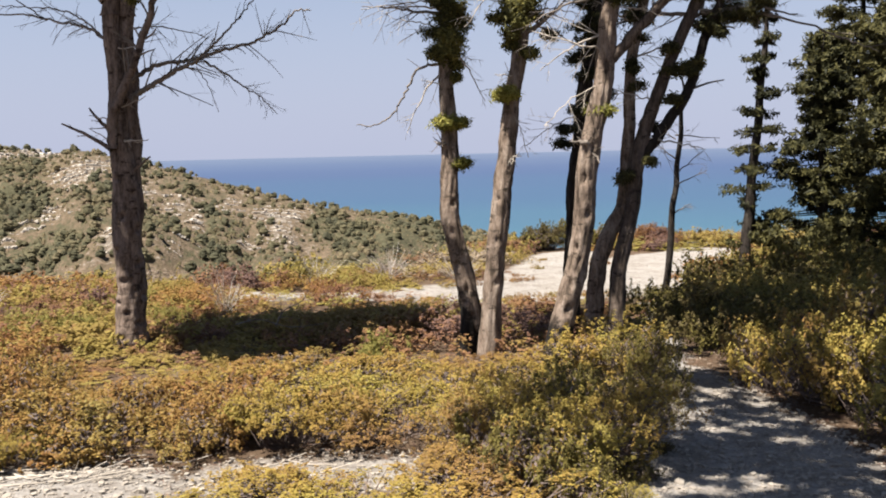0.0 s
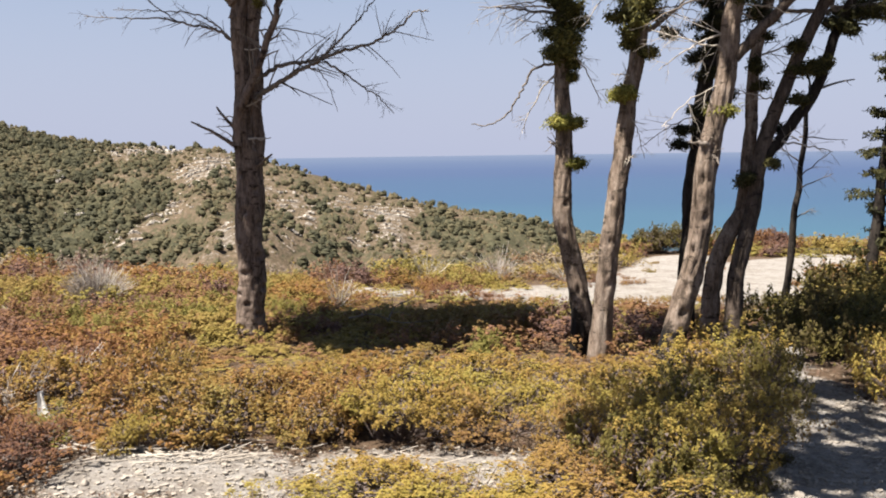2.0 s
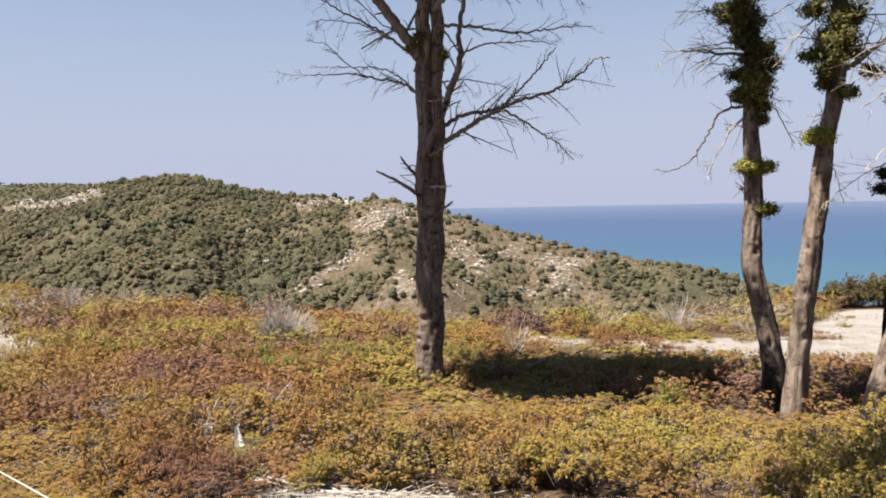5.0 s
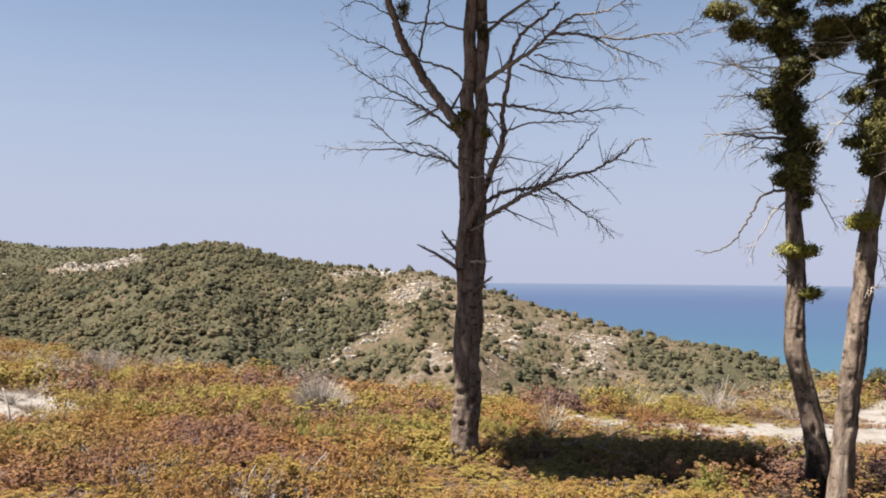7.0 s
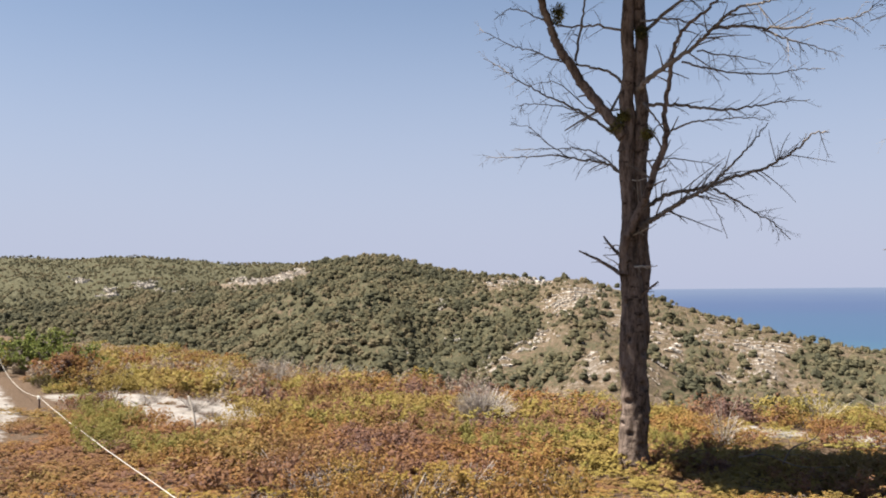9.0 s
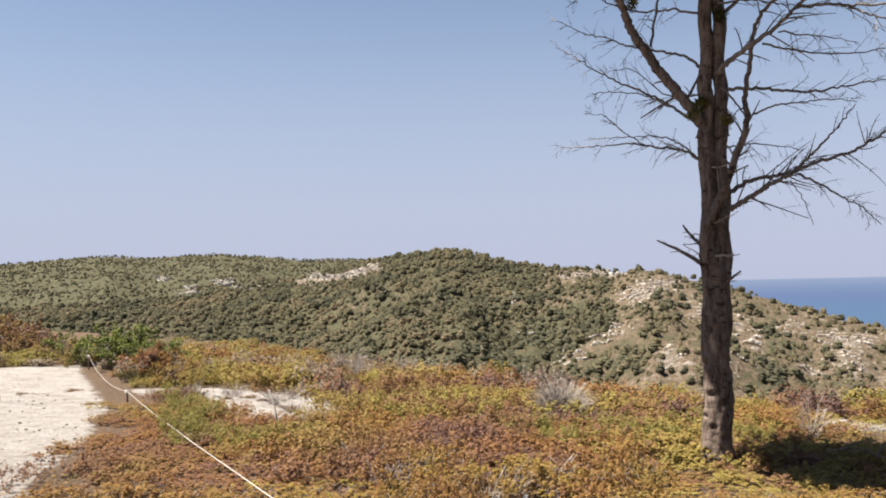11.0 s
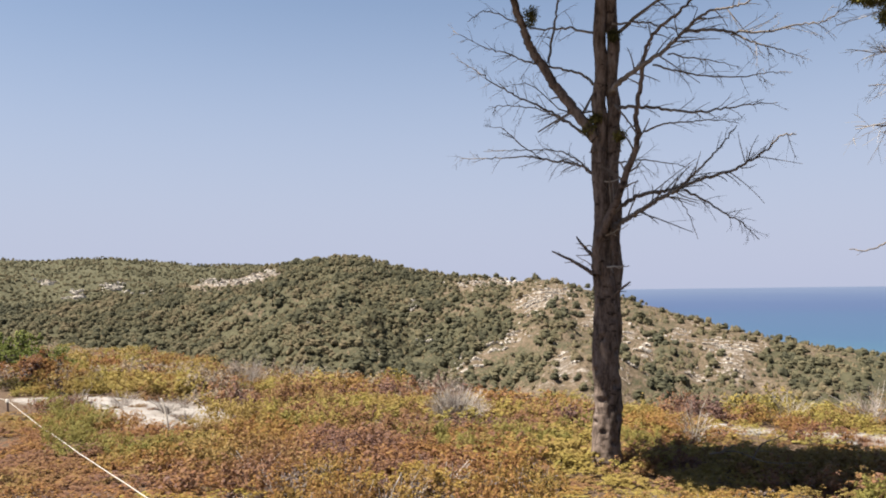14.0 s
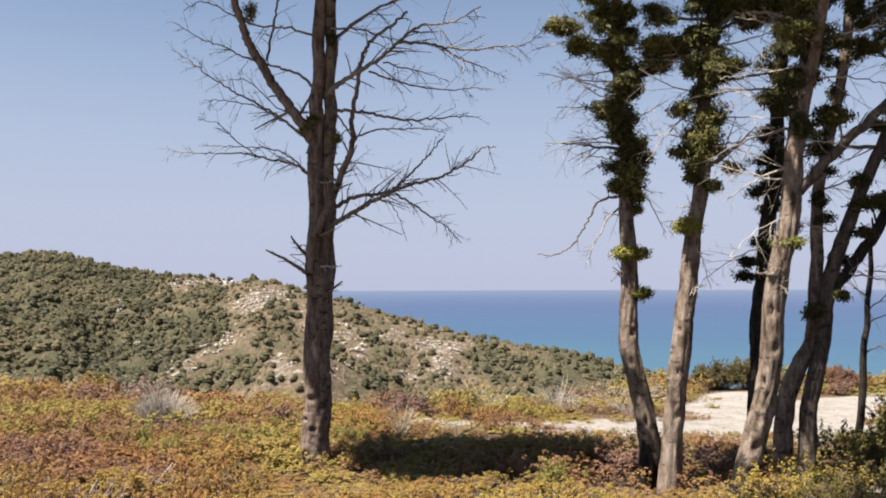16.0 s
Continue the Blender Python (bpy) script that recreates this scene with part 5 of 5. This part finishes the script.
tmpl = [crown_form(400 + k, 4, 7, 18) for k in range(10)]
tiny = [crown_form(450 + k, 2, 5, 8) for k in range(6)]
cand = np.random.default_rng(55)
N_ = 122000
h_az = cand.uniform(-74, 6, N_)
h_r = np.sqrt(cand.uniform(150.0**2, 600.0**2, N_))
f_ = cand.uniform(0, 1, N_) < 0.34
h_r[f_] = np.sqrt(cand.uniform(600.0**2, 1040.0**2, f_.sum()))
big = cand.uniform(0, 1, N_) < 0.62
hx, hy = h_r * np.sin(np.radians(h_az)), h_r * np.cos(np.radians(h_az))
hz, _ = land(hx, hy)
h_el = np.degrees(np.arctan2(hz - 1.4, h_r))
dense = np.interp(h_az, [-74, -45, -38, -33, -30, -26, -20, -14, -10, -4, 0, 6], [1.0, 1.05, 1.0, 0.85, 0.56, 0.30, 0.26, 0.28, 0.42, 0.48, 0.4, 0.3]) + 0.5 * fbm(hx, hy, 34.0, 4, 31.0)
for o_az, o_el, o_w, o_h in GULLIES:
    dense = dense + 0.6 * np.exp(-((h_az - o_az) / o_w) ** 2 - ((h_el - o_el) / o_h) ** 2)
dense = np.where(big, dense, 0.75)
for o_az, o_el, o_w, o_h, o_k in OUTCROPS:
    dense = dense - 1.5 * o_k * np.exp(-((h_az - o_az) / o_w) ** 2 - ((h_el - o_el) / o_h) ** 2)
side_ok = np.ones(N_, bool)
for k in range(1, 24):
    f = k / 24
    side_ok &= (land(hx * f, hy * f)[0] - 1.4) / f < hz + 4.0 - 1.4 + 1.0
cliff_h = (np.abs(h_az + 45.5) < 3.0) & (np.abs(hz - (1.4 + h_r * np.tan(np.radians(np.interp(h_az, [-49, -46, -43], [0.15, 0.35, 0.95]))))) < 2.0) & (cand.uniform(0, 1, N_) < 0.85)
pick = (cand.uniform(0, 1, N_) < dense) & side_ok & (hz > SEA + 4) & ~cliff_h
for x_, y_, z_, r_, bg in zip(hx[pick], hy[pick], hz[pick], h_r[pick], big[pick]):
    v, q, t = tmpl[int(cand.integers(0, 8))] if bg else tiny[int(cand.integers(0, 6))]
    s = (1.3 + 2.1 * cand.uniform() ** 1.6) * (1.0 if r_ < 600 else 0.9) if bg else cand.uniform(0.6, 1.6)
    a = cand.uniform(0, 6.28)
    ca, sa = math.cos(a), math.sin(a)
    vv = np.stack([v[:, 0] * ca - v[:, 1] * sa, v[:, 0] * sa + v[:, 1] * ca, v[:, 2] * cand.uniform(0.8, 1.3)], -1) * s
    (woods if bg else brush).add(vv + np.array([x_, y_, z_ - 0.15 * s]), None, t)
# pale crags and boulders where the rock breaks through
crags = Geo()
ray_r = np.arange(220.0, 1000.0, 4.0)
for o_az, o_el, o_w, o_h, o_k in OUTCROPS:
    many = int(120 * o_k * (1.0 if o_w > 0.45 else 1.1))
    for a_, e_ in zip(np.radians(o_az + cand.normal(0, 0.62 * o_w, many)), o_el + cand.normal(0, 0.62 * o_h, many)):
        zz = land(ray_r * math.sin(a_), ray_r * math.cos(a_))[0]
        seen = np.nonzero(np.degrees(np.arctan2(zz - 1.4, ray_r)) >= e_)[0]
        if not len(seen):
            continue
        r_ = ray_r[seen[0]]
        size = np.array([cand.uniform(0.7, 2.0), cand.uniform(0.5, 1.2), cand.uniform(0.4, 1.1)]) * (0.4 + 0.45 * cand.uniform() ** 2) * r_ / 380.0
        box = np.array([(i_, j_, k_) for i_ in (-1, 1) for j_ in (-1, 1) for k_ in (-1, 1)]) * cand.uniform(0.45, 1.0, (8, 3)) * size
        turn = cand.uniform(0, 6.28)
        ca, sa = math.cos(turn), math.sin(turn)
        box = np.stack([box[:, 0] * ca - box[:, 1] * sa, box[:, 0] * sa + box[:, 1] * ca, box[:, 2]], -1)
        crags.add(box + np.array([r_ * math.sin(a_), r_ * math.cos(a_), zz[seen[0]] + 0.1 * size[2]]), [(0, 1, 3, 2), (4, 6, 7, 5), (0, 4, 5, 1), (2, 3, 7, 6), (0, 2, 6, 4), (1, 5, 7, 3)])
tagged(new("crags", crags.mesh("crags", M_CRAG)), "pale limestone crags and boulders on the hillsides", "rocks", kind="stuff")
tagged(new("woods", woods.mesh("woods", M_WOODS)), "olive green pines scattered over the hills", "woods", kind="stuff")
tagged(new("hill_brush", brush.mesh("hill_brush", M_BRUSH)), "low brown and olive bushes on the stony hills", "brush", kind="stuff")

# ---- rope, sticks, stones and other small things ----


def rope_line(a, b, sag, k=24):
    s = np.linspace(0, 1, k)[:, None]
    ln3 = np.array(a) * (1 - s) + np.array(b) * s
    ln3[:, 2] -= sag * 4 * s[:, 0] * (1 - s[:, 0])
    ln3 += np.cumsum(rng.normal(0, 0.002, ln3.shape), 0)
    return ln3


posts = []
for px_, py_, ph_, lean_ in ((-21.25, 11.5, 0.38, 0.02), (-13.05, 7.58, 0.21, -0.02), (-3.1, 2.86, 0.20, 0.02)):
    ob = new("rope_post")
    zb = height(px_, py_)
    ob.location = (px_, py_, zb)
    g = Geo()
    tube(g, np.array([[0, 0, -0.1], [lean_ * 0.5, 0, ph_ * 0.5], [lean_, 0, ph_]]), [0.018, 0.017, 0.016], 8)
    part("shaft", g, M_POST, ob, smooth=True)
    g = Geo()
    tube(g, np.array([[lean_, 0, ph_ - 0.05], [lean_, 0, ph_ + 0.0]]), [0.026, 0.026], 8)
    part("rope_knot", g, M_ROPE, ob, "white rope wound round the top", True)
    tagged(ob, "thin rusty metal post holding a white rope", "post", "rope posts beside the track")
    posts.append((px_ + lean_, py_, zb + ph_ - 0.02))
for a, b, sg in ((posts[0], posts[1], 0.2), (posts[1], posts[2], 0.05), (posts[0], (-30.0, 15.0, -0.2), 0.2)):
    g = Geo()
    tube(g, rope_line(a, b, sg), [0.0040, 0.0040], 6)
    tagged(new("rope", g.mesh("rope", M_ROPE, True)), "thin white rope slung between posts along the track", "rope", "rope barrier")


def stick(x, y, turn, length, r, tilt=0.05, material=None, label="dead bleached stick lying on the ground", z=None, forks=1):
    g = Geo()
    s = np.linspace(-0.5, 0.5, 7)[:, None]
    ln3 = np.array([[math.cos(turn), math.sin(turn), tilt]]) * length * s + np.cumsum(rng.normal(0, 0.012 * length, (7, 3)), 0) * np.array([1, 1, 0.4])
    ln3[:, 2] = np.maximum(ln3[:, 2], -r * 0.3)
    tube(g, ln3, [r, r * 0.5], 5)
    if forks:
        twigs_on(g, ln3, r, forks, length * 0.4, 0, 0.05)
    me_ = g.mesh("stick", material or M_BONE)
    ob = new("stick", me_)
    ob.location = (x, y, (height(x, y) if z is None else z) + r)
    return tagged(ob, label, "stick", "dead sticks in the scrub")


for cx_, cy_, n_, sp_ in ((-2.55, 4.45, 30, 0.45), (-4.7, 4.3, 16, 0.35), (-2.75, 4.05, 10, 0.4), (-0.55, 7.0, 8, 0.25), (-1.2, 4.5, 6, 0.4)):
    for _ in range(n_):
        stick(cx_ + rng.normal(0, sp_), cy_ + rng.normal(0, sp_ * 0.4), rng.uniform(-0.6, 0.9), rng.uniform(0.15, 0.6), rng.uniform(0.003, 0.008), rng.uniform(-0.1, 0.35))


# a pale upright branch in the scrub
for bx_, by_, pts in ((-8.50, 6.70, [(0.06, 0, 0), (0.05, 0.0, 0.16), (0.03, 0.01, 0.30), (-0.04, 0.02, 0.46), (-0.09, 0.02, 0.56)]),):
    g = Geo()
    ln3 = smooth_line(pts, 5)
    tube(g, ln3, [0.017, 0.010], 6)
    tube(g, np.array([ln3[6], ln3[6] + [0.10, 0.0, 0.08], ln3[6] + [0.2, 0.0, 0.13]]), [0.008, 0.003], 4)
    tube(g, np.array([ln3[10], ln3[10] + [-0.06, 0.0, 0.08]]), [0.006, 0.003], 4)
    ob = new("upright_branch", g.mesh("upright_branch", M_BONE, True))
    ob.location = (bx_, by_, height(bx_, by_))
    tagged(ob, "bleached forked branch standing upright in the scrub", "branch")

# fallen branch in the shade of the bare tree
for pts in ([(-2.75, 8.4, 0.22), (-2.5, 8.38, 0.27), (-2.2, 8.35, 0.20), (-1.85, 8.3, 0.24)], [(-2.35, 8.4, 0.2), (-2.25, 8.36, 0.36), (-2.06, 8.32, 0.46), (-1.98, 8.3, 0.58)]):
    g = Geo()
    ln3 = smooth_line([(x, y, z + height(x, y)) for x, y, z in pts], 6)
    o_ = ln3[0].copy()
    tube(g, ln3 - o_, [0.008, 0.003], 5)
    ob = new("fallen_branch", g.mesh("fallen_branch", M_TWIG))
    ob.location = o_
    g = Geo()
    twigs_on(g, ln3 - o_, 0.012, 6, 0.3, 0, 0.1)
    tagged(part("twig_spray", g, M_TWIG, ob), kind="stuff")
    tagged(ob, "dead fallen branch caught in the shrubs", "branch")

# scrap of grey netting standing in the scrub
g = Geo()
u_, v_ = np.meshgrid(np.linspace(0, 1, 9), np.linspace(0, 1, 9), indexing="ij")
wx = 0.02 + 0.17 * u_ * (1 - 0.75 * v_) - 0.02 * v_
wz = 0.27 * v_
wy = 0.03 * np.sin(u_ * 5) + 0.05 * v_
front = np.stack([wx, wy, wz], -1).reshape(-1, 3)
idx = np.arange(81).reshape(9, 9)
qd = np.stack([idx[:-1, :-1], idx[1:, :-1], idx[1:, 1:], idx[:-1, 1:]], -1).reshape(-1, 4)
g.add(np.vstack([front, front + [0, 0.008, 0]]), np.vstack([qd, qd[:, ::-1] + 81]))
ob = new("net_scrap", g.mesh("net_scrap", M_CLOTH, True))
ob.location = (-3.68, 4.70, height(-3.68, 4.70) - 0.01)
tagged(ob, "pale grey scrap of stiff netting standing up", "netting")

# dry grey shrubs, green tufts and bigger bushes
DRY_SPOTS = [(-13.9, 9.4, 0.45, 0.2, 40), (-13.1, 9.7, 0.45, 0.22, 40), (-12.5, 9.1, 0.4, 0.2, 36), (-11.8, 9.6, 0.45, 0.2, 40), (-11.2, 9.0, 0.4, 0.2, 36), (-12.0, 10.1, 0.4, 0.2, 36), (-10.4, 8.7, 0.4, 0.18, 36)]
for x_, y_, rr_, hh_, n_ in (*DRY_SPOTS, (-6.65, 10.1, 0.55, 0.50, 420), (-3.55, 10.6, 0.3, 0.5, 20), (-4.2, 5.05, 0.5, 0.27, 60), (-5.1, 5.0, 0.45, 0.25, 45), (-0.75, 9.4, 0.4, 0.30, 45), (-14.5, 14.2, 0.7, 0.6, 60), (-13.2, 14.4, 0.7, 0.55, 60), (-12.0, 14.2, 0.6, 0.5, 45), (-0.8, 14.6, 0.7, 0.5, 45), (-2.0, 14.6, 0.7, 0.5, 45), (-3.2, 14.5, 0.6, 0.45, 45), (-4.4, 6.2, 0.4, 0.24, 35), (-6.0, 5.6, 0.45, 0.24, 40)):
    ob = new("dry_shrub", twiggy(int(-x_ * 100), rr_ * 0.75, hh_ * 1.25, int(n_ * 0.9)).mesh("dry_shrub", M_GREY))
    ob.location = (x_, y_, height(x_, y_) - 0.02)
    tagged(ob, "leafless grey thorny shrub of fine dry twigs", "shrub", "dry shrubs")
for x_, y_, rr_, hh_, n_ in ((-3.38, 4.55, 0.17, 0.26, 420), (-10.3, 6.9, 0.5, 0.42, 500), (-11.6, 7.6, 0.4, 0.42, 420), (-8.6, 5.7, 0.5, 0.35, 500), (-9.2, 5.9, 0.4, 0.4, 420), (-7.8, 5.8, 0.4, 0.35, 400), (-5.2, 7.9, 0.5, 0.4, 500), (-4.8, 8.7, 0.5, 0.42, 500), (-5.5, 9.1, 0.5, 0.40, 450), (-6.3, 8.6, 0.5, 0.40, 450), (-1.1, 7.6, 0.35, 0.35, 380), (-4.0, 9.9, 0.6, 0.42, 450), (-5.0, 10.6, 0.6, 0.42, 450), (-12.6, 7.9, 0.35, 0.45, 350)):
    ob = new("grass_tuft", bush(int(-x_ * 37), rr_ * 0.9, hh_ * 0.8, n_ // 2, 0.045, 0.008, 12, 6, 0.03)[0].mesh("grass_tuft", M_GRASS))
    ob.location = (x_, y_, height(x_, y_) - 0.02)
    tagged(ob, "soft yellow-green feathery tuft among the heath", "grass tuft", "green tufts in the scrub")
for x_, y_, s_, sz_, m_ in ((-21.6, 12.4, 2.5, 0.92, M_MASTIC), (-20.2, 12.5, 2.0, 0.85, M_MASTIC), (-23.0, 12.6, 2.2, 0.88, M_MASTIC), (-17.3, 10.7, 1.7, 0.95, M_HEATH), (-16.0, 10.5, 1.4, 0.85, M_HEATH), (-12.3, 11.6, 0.8, 0.95, M_GREEN), (-16.9, 10.25, 0.9, 0.85, M_GREEN), (-26.7, 12.9, 2.1, 0.72, M_RUST), (-28.2, 13.2, 2.5, 0.85, M_RUST), (-25.5, 12.5, 1.7, 0.6, M_RUST), (-30.0, 13.2, 3.0, 0.9, M_RUST), (1.1, 22.5, 1.6, 1.0, M_GREEN), (1.9, 23.0, 1.7, 1.0, M_GREEN), (3.6, 23.2, 1.4, 0.9, M_HEATH), (4.3, 23.0, 1.4, 0.8, M_HEATH)):
    lf, st = bush(int(-x_ * 53 + 900), 0.5, 0.5, 700, 0.024, 0.015, 12, 9, 0.022)
    ob = new("tall_heath_bush" if m_ in (M_HEATH, M_RUST) else "evergreen_bush")
    ob.matrix_world = Matrix.LocRotScale((x_, y_, height(x_, y_) - 0.05), Euler((0, 0, x_)), (s_, s_, s_ * sz_))
    part("foliage", lf, m_, ob)
    part("stalk", st, M_STEM, ob)
    tagged(ob, "dense dark green bush at the edge of the slope" if m_ is M_MASTIC or m_ is M_GREEN and x_ > -15 else "rounded olive green bush beside the track" if m_ is M_GREEN else "tall rusty orange heath bush beside the track", "bush")

# stones: loose rocks as things, the fine scatter as one
def stone_geo(seed, size, squash=0.65):
    r = np.random.default_rng(seed)
    bm = bmesh.new()
    bmesh.ops.create_icosphere(bm, subdivisions=2, radius=1.0)
    v = np.array([p_.co[:] for p_ in bm.verts])
    t = np.array([[q.index for q in f.verts] for f in bm.faces])
    bm.free()
    for _ in range(9):
        d = r.normal(size=3)
        d /= np.linalg.norm(d)
        cut = r.uniform(0.55, 0.9)
        over_ = np.maximum(v @ d - cut, 0)
        v = v - over_[:, None] * d
    v = v * np.array([1.0, r.uniform(0.6, 0.95), squash]) * size
    g_ = Geo()
    g_.add(v, None, t)
    return g_


stone_mesh = [stone_geo(500 + k, 1.0).mesh("rock", M_STONE) for k in range(6)]
ROCKS = [(-2.55, 3.98, 0.055), (-2.2, 3.85, 0.045), (-1.95, 4.15, 0.07), (-1.75, 4.3, 0.05), (-1.5, 4.22, 0.06), (-1.25, 4.35, 0.055), (-1.05, 4.1, 0.07), (-0.8, 4.15, 0.05), (-0.65, 4.3, 0.06), (-2.75, 3.8, 0.06), (-1.4, 3.95, 0.05), (-0.95, 3.9, 0.06), (1.05, 6.0, 0.06), (1.55, 6.15, 0.07), (1.6, 5.6, 0.06), (1.0, 5.2, 0.05), (0.75, 4.3, 0.06), (-2.3, 4.35, 0.06), (-2.05, 3.75, 0.07)]
for _ in range(46):
    x_, y_ = rng.uniform(-3.2, -0.4), rng.uniform(3.3, 4.4)
    if bareness(x_, y_) > -0.05:
        ROCKS.append((x_, y_, rng.uniform(0.02, 0.05)))
for k, (x_, y_, s_) in enumerate(ROCKS):
    s_ *= 0.55
    ob = new("rock", stone_mesh[k % 6])
    ob.matrix_world = Matrix.LocRotScale((x_, y_, height(x_, y_) + s_ * 0.25), Euler((0, 0, k * 1.3)), (s_, s_, s_))
    tagged(ob, "pale broken limestone rock on bare ground", "rock", "loose limestone rocks")
gravel = Geo()
bits = []
for k in range(4):
    r = np.random.default_rng(640 + k)
    bits.append((r.normal(size=(8, 3)) * 0.2 + np.array([(a, b, c) for a in (-1, 1) for b in (-1, 1) for c in (-1, 1)]) * 0.75, np.array([(0, 1, 3, 2), (4, 6, 7, 5), (0, 4, 5, 1), (2, 3, 7, 6), (0, 2, 6, 4), (1, 5, 7, 3)])))
zones = [((-3.6, 2.2), (2.9, 7.2), 5200), ((-3.5, 5.5), (10.5, 21), 500), ((-22, -8), (2, 12), 900)]
for (xa, xb), (ya, yb), want in zones:
    xs, ys = rng.uniform(xa, xb, want * 8), rng.uniform(ya, yb, want * 8)
    ok = np.nonzero(bareness(xs, ys) > -0.12)[0][:want]
    zs = land(xs[ok], ys[ok])[0]
    for x_, y_, z_ in zip(xs[ok], ys[ok], zs):
        far_k = 1.0 + 0.04 * max(0.0, math.hypot(x_, y_) - 5)
        s_ = min(0.006 * (1 - rng.uniform()) ** -0.45, 0.017) * far_k * (1.0 if y_ < 8 else 0.6)
        v, q = bits[int(rng.integers(0, 4))]
        a = rng.uniform(0, 6.28)
        m3 = np.array([[math.cos(a), -math.sin(a), 0], [math.sin(a), math.cos(a), 0], [0, 0, 0.6]])
        gravel.add(v @ m3.T * s_ + np.array([x_, y_, z_ + s_ * 0.2]), q)
tagged(new("gravel", gravel.mesh("gravel", M_STONE)), "pale limestone gravel strewn over the paths", "gravel", kind="stuff")

# dry litter: broken twigs and dead leaves under and between the shrubs
litter_geo = Geo()
xs, ys = rng.uniform(-6.0, 3.0, 60000), rng.uniform(3.0, 8.0, 60000)
bb = bareness(xs, ys)
ok = np.nonzero((bb < 0.05) & (bb > -0.9) & (rng.uniform(0, 1, 60000) < 0.45))[0]
zs = land(xs[ok], ys[ok])[0]
cen = np.stack([xs[ok], ys[ok], zs + rng.uniform(0.004, 0.03, len(ok))], -1)
leaves(litter_geo, cen, np.tile([[0.0, 0.0, 1.0]], (len(ok), 1)), 0.034, 0.007, 0.5, 0.35, True)
tagged(new("litter", litter_geo.mesh("litter", M_LITTER)), "dry reddish leaf litter and broken twigs between shrubs", "litter", kind="stuff")
